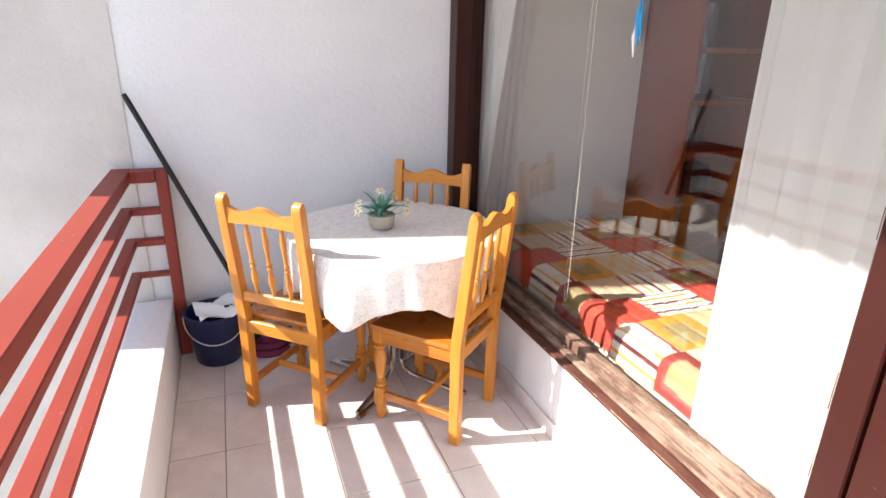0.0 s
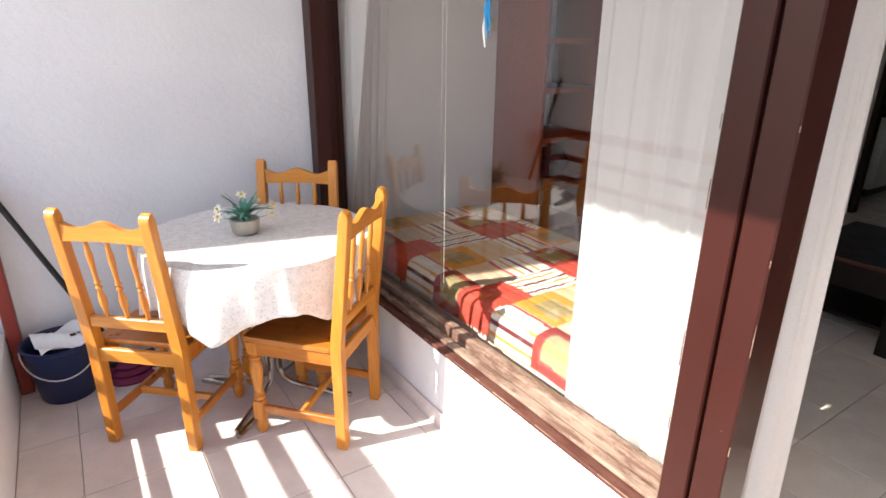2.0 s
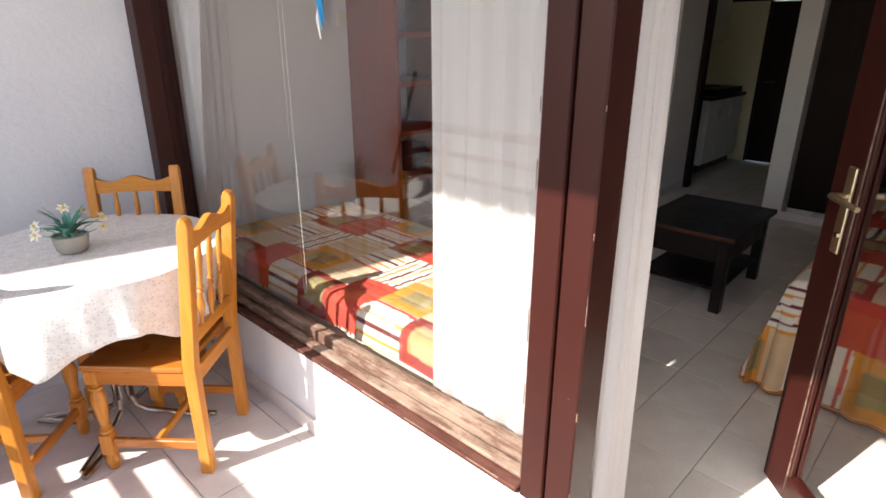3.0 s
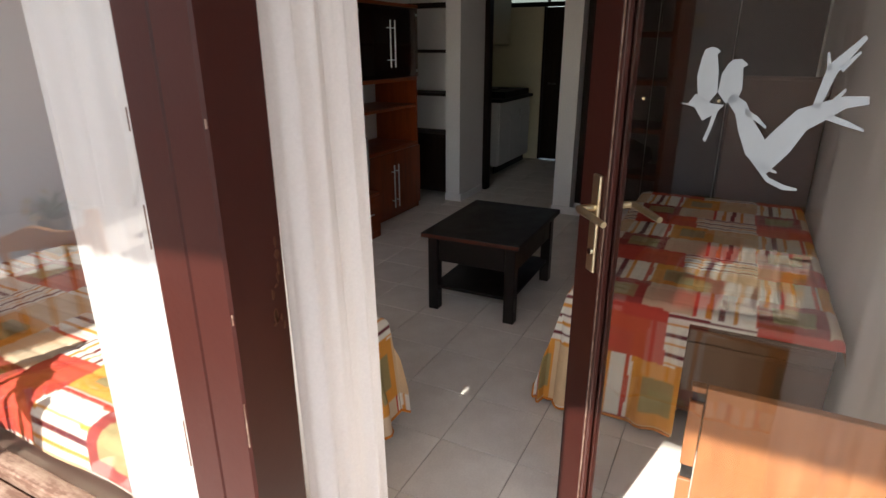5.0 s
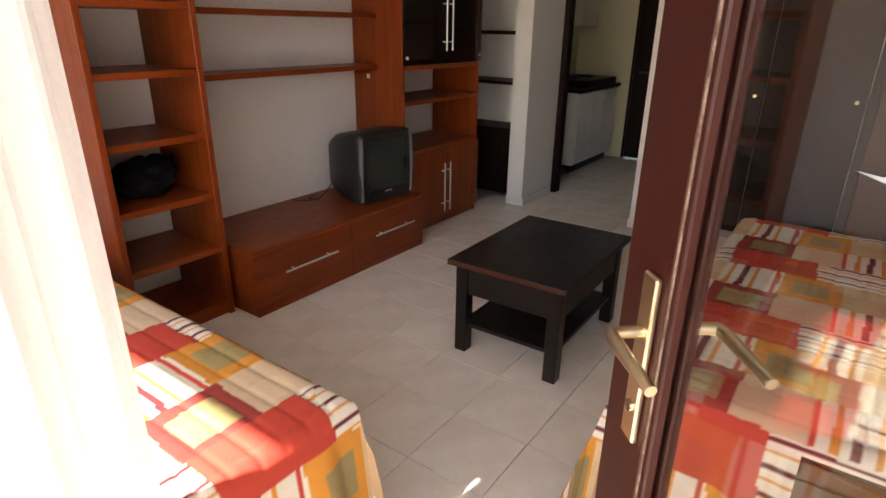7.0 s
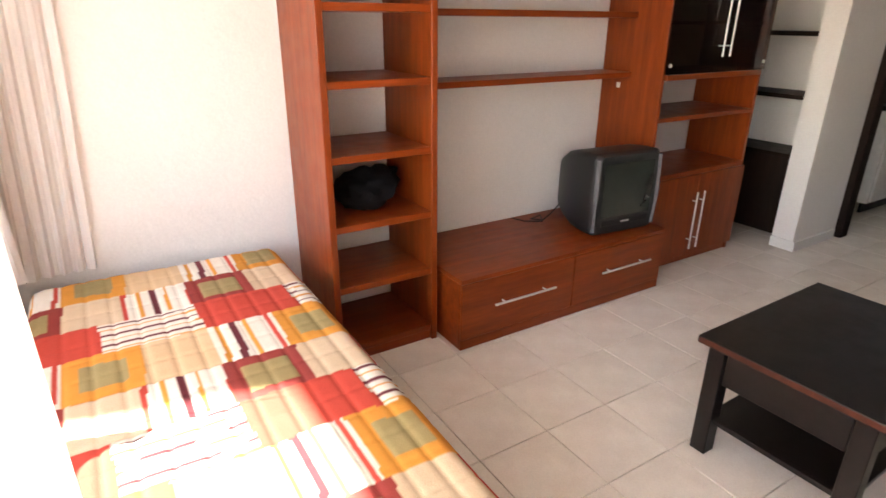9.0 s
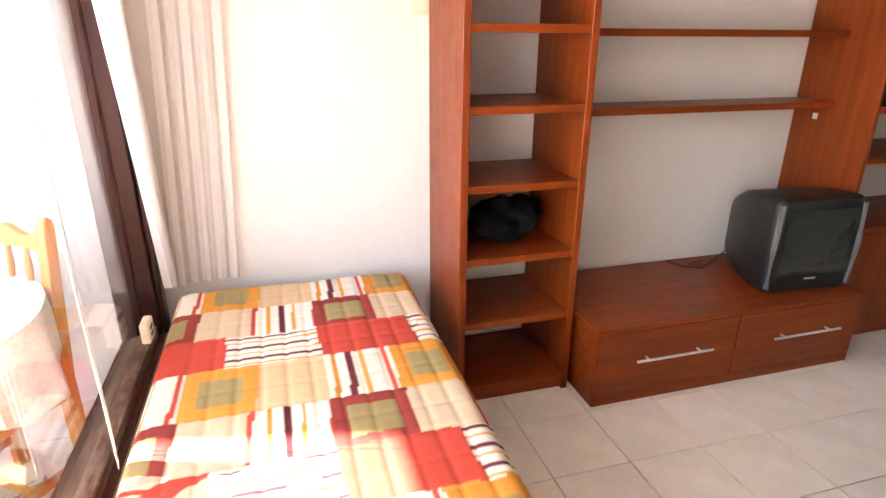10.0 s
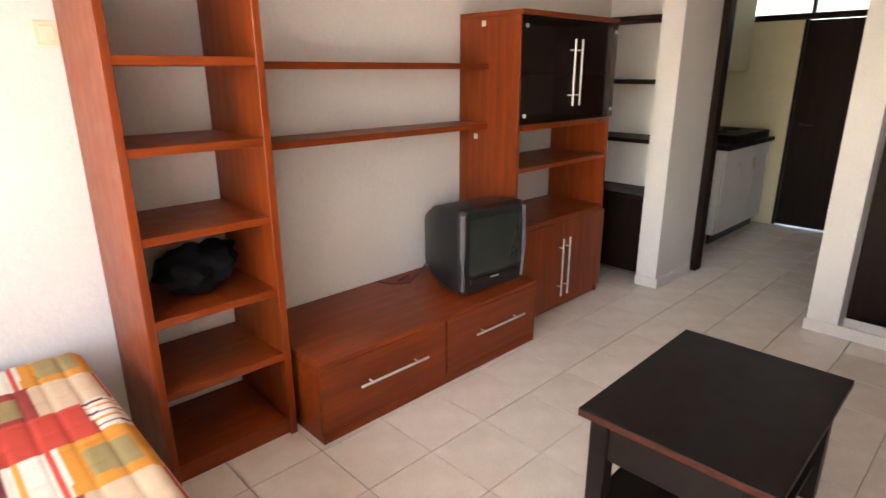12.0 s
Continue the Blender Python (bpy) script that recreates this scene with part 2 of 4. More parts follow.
def add_tube(bm, pts, r, seg=8):
    """A round tube through points, with radius r or a radius for each point."""
    pts = [Vector(p) for p in pts]
    rings = []
    for i, p in enumerate(pts):
        d = (pts[min(i + 1, len(pts) - 1)] - pts[max(i - 1, 0)]).normalized()
        q = d.to_track_quat("Z", "Y")
        rad = r[i] if isinstance(r, (list, tuple)) else r
        rings.append([bm.verts.new(p + q @ Vector((rad * math.cos(a), rad * math.sin(a), 0))) for a in (2 * math.pi * k / seg for k in range(seg))])
    for p, q in zip(rings, rings[1:]):
        for i in range(seg):
            bm.faces.new((p[i], p[(i + 1) % seg], q[(i + 1) % seg], q[i]))
    bm.faces.new(rings[0][::-1])
    bm.faces.new(rings[-1])


def mesh_of(name, bm, material, smooth=False):
    bmesh.ops.recalc_face_normals(bm, faces=bm.faces)
    me = bpy.data.meshes.new(name)
    bm.to_mesh(me)
    bm.free()
    me.materials.append(material)
    if smooth:
        me.polygons.foreach_set("use_smooth", [True] * len(me.polygons))
        me.set_sharp_from_angle(angle=radians(40))
    return me


def part(name, bm, material, parent=None, label="", smooth=False):
    ob = new(name, mesh_of(name, bm, material, smooth))
    if parent is not None:
        ob.parent = parent
    if label:
        ob["label"] = label
    return ob


def box_part(name, lo, hi, material, parent=None, bevel=0.003, label="", seg=1):
    bm = bmesh.new()
    add_box(bm, lo, hi, bevel, seg)
    return part(name, bm, material, parent, label)


def thing(name, label, category, m=None, group=""):
    e = new(name)
    e.empty_display_size = 0.1
    if m is not None:
        e.matrix_world = m
    return tagged(e, label, category, group)


def structure(name, boxes, material, label, category="wall"):
    bm = bmesh.new()
    for lo, hi in boxes:
        add_box(bm, lo, hi)
    return tagged(part(name, bm, material), label, category, kind="structure")

# ---- the shell ----
X_OUT, X_IN = 1.72, 1.86          # facade, outer and inner face
Y_END, Y_ROOM, Y_SOUTH = 3.48, 3.57, -0.02
Z_SILL, Z_HEAD, Z_CEIL = 0.367, 2.22, 2.52
DOOR_S, DOOR_N = 0.0, 1.05        # the balcony door's opening
WIN_S, WIN_N = 1.12, 3.42

structure("floor_balcony", [((0.08, -1.3, -0.2), (1.72, 3.6, -0.008))], GROUT, "grey grouted slab under the balcony tiles", "floor")
structure("floor_room", [((1.72, -0.2, -0.2), (9.2, 4.3, -0.006))], GROUT_IN, "grey grouted slab under the room tiles", "floor")
structure("ceiling", [((1.72, -0.2, Z_CEIL), (9.2, 4.3, Z_CEIL + 0.2))], CEIL, "white painted flat ceiling of the room", "ceiling")
structure("ceiling_balcony", [((-0.025, -1.5, 2.55), (1.72, 3.461, 2.75))], WHITE, "white rendered slab over the balcony", "ceiling")
structure("wall_balcony_end", [((0.15, Y_END, -0.2), (1.735, 3.75, 2.75))], WHITE, "white rough-rendered end wall of the balcony", "wall")
structure("wall_flank", [((-2.21, 3.474, -3.2), (0.15, 3.75, 7.5))], WARM, "weathered off-white rendered flank wall outside the railing", "wall")
structure("wall_balcony_south", [((0.0, -1.5, -0.2), (1.72, -1.3, 2.75))], WHITE, "white rendered wall closing the balcony", "wall")
structure("wall_facade_pier", [((X_OUT, -1.5, -0.2), (X_IN, DOOR_S - 0.04, 2.75))], WHITE, "white rendered facade pier beside the balcony door", "wall")
structure("wall_facade_lintel", [((X_OUT, DOOR_S - 0.04, Z_HEAD), (X_IN, Y_END, 2.75))], WHITE, "white rendered lintel over door and window", "wall")
structure("wall_facade_low", [((X_OUT, DOOR_N, -0.2), (X_IN, Y_END, Z_SILL - 0.02))], WHITE, "low white rendered wall under the window", "wall")
structure("wall_facade_corner", [((1.737, Y_END, -0.2), (X_IN, 3.9, 2.75))], WHITE, "white rendered return beside the window", "wall")
structure("skirting_balcony", [((1.708, DOOR_N + 0.1, 0.0), (1.718, Y_END, 0.075)), ((0.42, Y_END - 0.01, 0), (1.70, Y_END - 0.001, 0.075))], TILE_OUT, "pale tile skirting along the balcony wall", "skirting")
structure("wall_room_north", [((X_IN, Y_ROOM, -0.2), (6.72, 3.9, Z_CEIL))], ROOMWALL, "white painted wall behind the wall unit", "wall")
structure("wall_room_south", [((X_IN, -0.2, -0.2), (6.6, Y_SOUTH, Z_CEIL))], ROOMWALL, "plain white wall beside the bed", "wall")
structure("wall_room_east", [
    ((6.27, 2.84, 0.0), (6.42, 2.99, Z_CEIL)),
    ((6.42, 2.84, 0.0), (6.84, 2.94, Z_CEIL)),
    ((6.62, 2.943, 0.0), (6.72, Y_ROOM - 0.003, Z_CEIL)),
    ((6.27, 2.993, 2.25), (6.617, Y_ROOM - 0.003, Z_CEIL)),
    ((6.29, 1.73, 0.0), (6.60, 1.89, Z_CEIL)),
    ((6.29, -0.017, 2.20), (6.44, 1.727, Z_CEIL)),
    ((6.44, -0.2, 0.0), (6.60, 1.727, Z_CEIL)),
    ((6.603, 1.73, 0.0), (9.0, 1.89, Z_CEIL)),
], ROOMWALL, "white piers and wall round the opening to the kitchen", "wall")
structure("wall_kitchen", [((6.723, 3.55, -0.2), (9.0, 3.75, Z_CEIL))], CREAM, "cream tiled kitchen wall", "wall")
structure("wall_entrance", [
    ((8.82, 1.893, -0.2), (9.0, 1.95, Z_CEIL)), ((8.82, 2.87, -0.2), (9.0, 3.547, 1.934)), ((8.82, 3.43, 1.934), (9.0, 3.547, Z_CEIL)), ((8.82, 1.95, 2.30), (9.0, 3.43, Z_CEIL)),
], CREAM, "cream wall beside the entrance door", "wall")
structure("baseboard", [
    ((6.258, 2.83, 0), (6.268, 2.992, 0.07)), ((6.258, 2.82, 0), (6.80, 2.838, 0.07)),
    ((6.278, 1.5, 0), (6.288, 1.90, 0.07)), ((6.278, -0.017, 0), (6.437, 1.50, 0.07)), ((1.90, Y_ROOM - 0.012, 0), (3.0, Y_ROOM - 0.002, 0.07)),
], ROOMWALL, "low white baseboard", "baseboard")

# the ground far below the balcony
bm = bmesh.new()
add_box(bm, (-400, -400, -3.4), (400, 400, -3.2))
tagged(part("ground", bm, CONCRETE), "pale paved ground below the balcony", "ground", kind="structure")

# parapet
bm = bmesh.new()
add_box(bm, (0.06, -1.3, -0.3), (0.241, Y_END - 0.035, 0.298), 0.012, 2)
tagged(part("parapet", bm, WHITE), "low white rendered parapet under the railing", "parapet", kind="structure")


# railing: long rails that return to a post at the end wall
def railing():
    t = thing("railing", "red-painted metal balcony railing above a white parapet", "railing")
    y1, RX = 3.42, 0.098
    for i, (z, hh, wd) in enumerate(((0.962, 0.056, 0.086), (0.782, 0.034, 0.05), (0.63, 0.034, 0.05), (0.457, 0.021, 0.05))):
        bm = bmesh.new()
        add_box(bm, (RX - wd / 2, -1.3, z - hh), (RX + wd / 2, y1 + wd / 2, z), 0.004)
        add_box(bm, (RX + wd / 2 - 0.003, y1 - wd / 2, z - hh + 0.001), (0.245, y1 + wd / 2, z - 0.001), 0.004)
        part("rail", bm, RED_METAL, t)
    box_part("post", (0.245, y1 - 0.03, 0.0), (0.295, y1 + 0.03, 0.963), RED_METAL, t, 0.004)
    box_part("post", (RX - 0.025, -0.5, 0.30), (RX + 0.025, -0.45, 0.91), RED_METAL, t, 0.004)
    return t


railing()


# ---- window and door frames ----
def window():
    t = tagged(new("window_1"), "large fixed window in a worn dark varnished wooden frame", "window", kind="structure")
    def bar(name, lo, hi, m=FRAME_WOOD):
        box_part(name, lo, hi, m, t, 0.004)
    bar("jamb", (1.714, 3.385, Z_SILL + 0.002), (1.80, 3.478, Z_HEAD))
    bar("stile", (1.802, 3.40, Z_SILL + 0.002), (1.858, 3.478, Z_HEAD))
    bar("inner_trim", (1.861, 3.415, Z_SILL + 0.002), (1.882, 3.478, Z_HEAD))
    bar("head", (1.735, 1.052, 2.14), (1.86, 3.397, Z_HEAD - 0.003))
    bar("sill", (1.713, 1.188, Z_SILL - 0.018), (1.866, 3.478, Z_SILL), SILL_EDGE)
    bar("bottom_rail", (1.796, 1.188, Z_SILL + 0.002), (1.846, 3.397, Z_SILL + 0.05), SILL_WOOD)
    bar("track_strip", (1.748, 1.188, Z_SILL + 0.002), (1.79, 3.382, Z_SILL + 0.016), SILL_WOOD)
    bar("stile", (1.723, 1.112, 0.30), (1.845, 1.184, 2.137))
    bar("mullion", (1.710, 1.026, 0.0), (1.818, 1.097, 2.137))
    box_part("groove_strip", (1.742, 1.0972, 0.0), (1.815, 1.1118, 2.137), FRAME_WOOD, t, 0.0)
    bar("inner_post", (1.848, 1.125, 0.0), (1.872, 1.168, 2.137))
    rnd = random.Random(11)
    for y, xx in ((1.0255, 1.7095), (1.1845, 1.7225)):
        bm = bmesh.new()
        z = 0.05 if y < 1.15 else 0.4
        while z < 2.0:
            ln = rnd.uniform(0.008, 0.09)
            wd = rnd.uniform(0.0004, 0.0017)
            add_box(bm, (xx - 0.0006, y - wd, z), (xx + 0.001, y + 0.0008, z + ln))
            z += ln + rnd.uniform(0.03, 0.34)
        part("worn_edge", bm, SILL_WOOD, t, "bare wood showing along the chipped edge")
    bm = bmesh.new()
    y = 1.25
    while y < 3.0:
        ln = rnd.uniform(0.01, 0.12)
        add_box(bm, (1.7125, y, Z_SILL - rnd.uniform(0.002, 0.005)), (1.7145 + rnd.uniform(0, 0.002), y + ln, Z_SILL + 0.0006))
        y += ln + rnd.uniform(0.03, 0.25)
    part("worn_edge", bm, SILL_WOOD, t, "bare wood showing along the chipped sill edge")
    # chipped varnish round the lock's keep
    bm = bmesh.new()
    for k in range(14):
        cx, cz = rnd.uniform(1.786, 1.806), rnd.uniform(1.06, 1.22)
        w, h = rnd.uniform(0.0015, 0.005), rnd.uniform(0.003, 0.011)
        pts = [(cx + w * math.cos(a) * rnd.uniform(0.6, 1.2), cz + h * math.sin(a) * rnd.uniform(0.6, 1.2)) for a in (i * math.pi / 4 for i in range(8))]
        add_prism(bm, pts, -0.0012, Matrix.Translation((0, 1.0262, 0)))
    part("chipped_varnish", bm, BROWN, t, "bare wood where the varnish has chipped")
    g = box_part("pane", (1.818, 1.184, Z_SILL + 0.05), (1.823, 3.40, 2.14), GLASS, t, 0.0)
    g.visible_shadow = False
    return t


window()


def frame_door():
    t = tagged(new("door_frame"), "dark varnished wooden frame of the balcony door", "door frame", kind="structure")
    box_part("jamb", (1.735, -0.04, 0.0), (1.86, 0.0, 2.137), FRAME_WOOD, t)
    box_part("threshold", (1.725, 0.0, -0.004), (1.86, 1.04, 0.014), SILL_WOOD, t)
    box_part("head", (1.735, -0.04, 2.14), (1.86, 1.047, Z_HEAD - 0.003), FRAME_WOOD, t)


frame_door()

LEAF_M = pose(1.873, 0.01, 0.0, 0, 0, 42.3)     # the leaf's own x runs from the hinge to its free edge
LEAF_W = 1.165


def door_leaf():
    t = tagged(new("door_1"), "open glazed balcony door with worn dark varnished wooden stiles", "door", kind="structure")
    t.matrix_world = LEAF_M
    h, w, th = 2.12, LEAF_W, 0.045
    box_part("stile", (w - 0.13, -th / 2, 0.02), (w, th / 2, h), FRAME_WOOD, t, 0.005)
    box_part("stile", (0.0, -th / 2, 0.02), (0.085, th / 2, h), FRAME_WOOD, t, 0.005)
    box_part("bottom_rail", (0.085, -th / 2, 0.02), (w - 0.13, th / 2, 0.12), FRAME_WOOD, t, 0.005)
    box_part("top_rail", (0.085, -th / 2, h - 0.1), (w - 0.13, th / 2, h), FRAME_WOOD, t, 0.005)
    for s in (-1, 1):
        box_part("glazing_bead", (w - 0.143, min(s * 0.004, s * 0.02), 0.12), (w - 0.1303, max(s * 0.004, s * 0.02), h - 0.1), FRAME_WOOD, t, 0.003)
        box_part("worn_edge", (w - 0.1312, min(s * 0.0203, s * 0.0216), 0.12), (w - 0.1285, max(s * 0.0203, s * 0.0225), h - 0.1), SILL_WOOD, t, 0.0, "bare worn wood along the bead")
    g = box_part("pane", (0.085, -0.002, 0.12), (w - 0.13, 0.002, h - 0.1), GLASS, t, 0.0)
    g.visible_shadow = False
    for s in (-1, 1):
        hb = box_part("handle_plate", (w - 0.111, min(s * 0.0227, s * 0.032), 0.909), (w - 0.073, max(s * 0.0227, s * 0.032), 1.167), BRASS, t, 0.003, "satin brass backplate")
        bm = bmesh.new()
        z = 1.083
        y0, y1 = s * 0.03, s * 0.075
        add_tube(bm, [(w - 0.092, y0, z), (w - 0.092, s * 0.06, z), (w - 0.095, y1, z), (w - 0.109, y1 + s * 0.003, z), (w - 0.214, y1, z - 0.008)], [0.009, 0.009, 0.010, 0.010, 0.008], 10)
        part("lever", bm, BRASS, hb, "", True)
        bm = bmesh.new()
        add_tube(bm, [(w - 0.092, s * 0.031, 0.965), (w - 0.092, s * 0.036, 0.965)], 0.009, 10)
        part("keyhole", bm, CHROME, hb, "")
    return t


DOOR = door_leaf()


# frosted film on the pane: a perch with two rounded shapes on a forked branch
def decal():
    yy = 0.0026
    def outline(pts):
        bm = bmesh.new()
        add_prism(bm, pts, 0.0006, Matrix.Translation((0, yy, 0)))
        part("film_shape", bm, DECAL, film)
    def ribbon(pts, widths):
        left, right = [], []
        for i, (s, z) in enumerate(pts):
            a, b = pts[max(i - 1, 0)], pts[min(i + 1, len(pts) - 1)]
            d = Vector((b[0] - a[0], b[1] - a[1])).normalized()
            w = widths[i]
            left.append((s - d.y * w, z + d.x * w))
            right.append((s + d.y * w, z - d.x * w))
        bm = bmesh.new()
        add_prism(bm, left + right[::-1], 0.0006, Matrix.Translation((0, yy, 0)))
        part("film_branch", bm, DECAL, film)
    film = tagged(new("window_sticker"), "frosted white film sticker of perched shapes on a branch", "sticker")
    film.matrix_world = LEAF_M @ Matrix.Translation((-0.0634, 0, -0.1525)) @ Matrix.Diagonal((1.089, 1, 1.087, 1))
    outline([(0.758, 1.489), (0.746, 1.487), (0.736, 1.482), (0.743, 1.477), (0.735, 1.453), (0.73, 1.417), (0.751, 1.395), (0.776, 1.406), (0.786, 1.44), (0.78, 1.471), (0.774, 1.485)])
    outline([(0.703, 1.47), (0.687, 1.471), (0.671, 1.463), (0.681, 1.458), (0.676, 1.426), (0.685, 1.403), (0.709, 1.402), (0.729, 1.417), (0.726, 1.447), (0.714, 1.464)])
    outline([(0.825, 1.392), (0.799, 1.393), (0.783, 1.411), (0.741, 1.398), (0.71, 1.398), (0.728, 1.382), (0.757, 1.367), (0.781, 1.388)])
    ribbon([(0.727, 1.39), (0.735, 1.359), (0.745, 1.334)], (0.005, 0.004, 0.004))
    ribbon([(0.70, 1.412), (0.672, 1.396), (0.656, 1.371), (0.632, 1.343), (0.606, 1.330), (0.581, 1.358), (0.554, 1.392), (0.518, 1.409), (0.494, 1.421), (0.462, 1.426)], (0.008, 0.014, 0.017, 0.022, 0.026, 0.022, 0.017, 0.012, 0.008, 0.005))
    ribbon([(0.536, 1.410), (0.527, 1.445), (0.522, 1.462), (0.509, 1.475), (0.485, 1.501)], (0.006, 0.008, 0.009, 0.007, 0.003))
    for pts in (((0.527, 1.46), (0.534, 1.482)), ((0.515, 1.4), (0.487, 1.395), (0.46, 1.389)), ((0.633, 1.324), (0.594, 1.297), (0.564, 1.292), (0.539, 1.294)), ((0.663, 1.393), (0.636, 1.384), (0.615, 1.373)), ((0.51, 1.421), (0.497, 1.437)), ((0.607, 1.314), (0.58, 1.311)), ((0.51, 1.461), (0.488, 1.483))):
        ribbon(list(pts), [0.004] * (len(pts) - 1) + [0.0015])


decal()


def cord(name, x, y, z0, z1, gap, label):
    bm = bmesh.new()
    add_tube(bm, [(x, y, z1), (x, y + 0.004, (z0 + z1) / 2), (x + 0.003, y + gap * 0.3, z0 + 0.02), (x, y + gap * 0.5, z0), (x, y + gap * 0.8, z0 + 0.02), (x, y + gap, (z0 + z1) / 2), (x, y + gap * 0.6, z1)], 0.0014, 6)
    tagged(part(name, bm, CORD, None, "", True), label, "pull string", "pull strings")


cord("pull_string", 1.908, 2.46, 0.47, 2.36, 0.035, "thin cream pull string looped beside the bed")


def ornament():
    t = thing("hanging_ornament", "small blue and white ribbon hanging on the window", "ornament", pose(1.812, 2.08, 1.505))
    for k, (dy, w, z0, z1, m_) in enumerate(((0.0, 0.010, 0.03, 0.2, BLUE_CLOTH), (0.012, 0.006, 0.0, 0.12, PAPER), (-0.012, 0.007, 0.05, 0.18, BLUE_CLOTH))):
        bm = bmesh.new()
        add_tube(bm, [(-0.003, dy, z1), (-0.006, dy + 0.004, (z0 + z1) / 2), (-0.004, dy - 0.003, z0)], [w * 0.5, w, 0.002], 7)
        part("ribbon", bm, m_, t, "", True)
    bm = bmesh.new()
    add_tube(bm, [(0.0055, 0, 0.2), (-0.006, 0, 0.2)], 0.014, 12)
    part("suction_hook", bm, PAPER, t)


ornament()


def small_fittings():
    t = thing("light_switch", "cream plastic light switch on the wall", "light switch")
    box_part("plate", (2.945, Y_ROOM - 0.011, 1.58), (3.022, Y_ROOM - 0.001, 1.665), SWITCH, t, 0.004)
    box_part("rocker", (2.96, Y_ROOM - 0.016, 1.595), (3.007, Y_ROOM - 0.011, 1.65), SWITCH, t, 0.003)
    t = thing("socket_box", "cream plastic socket box on the window frame", "socket")
    box_part("body", (1.862, 3.08, 0.50), (1.892, 3.16, 0.575), SWITCH, t, 0.005)
    for z in (0.525, 0.55):
        box_part("outlet", (1.892, 3.10, z - 0.007), (1.8935, 3.14, z + 0.007), BLACK, t, 0.001, "dark outlet slot")


small_fittings()


def loose_panel():
    t = thing("wooden_panel", "orange-brown furniture panel standing behind the open door", "wooden panel", pose(2.45, -0.012, 0))
    box_part("board", (0.0, 0.0, 0.0), (0.024, 0.445, 0.757), PANEL, t, 0.002)
    for z0, z1 in ((0.0, 0.505), (0.545, 0.715)):
        box_part("edge_strip", (0.0, 0.448, z0), (0.024, 0.478, z1), PANEL, t, 0.002)
    box_part("edge_strip", (0.0, 0.448, 0.742), (0.024, 0.478, 0.757), PANEL, t, 0.002)
    # black blocks give the empty hinge notches their shade as colour
    for z0, z1 in ((0.508, 0.542), (0.718, 0.739)):
        box_part("hinge_recess", (0.006, 0.448, z0), (0.02, 0.474, z1), BLACK, t, 0.0, "black block for the shade inside an empty hinge recess")


loose_panel()


# ---- balcony things ----
CW, CD, CH = 0.39, 0.40, 0.985


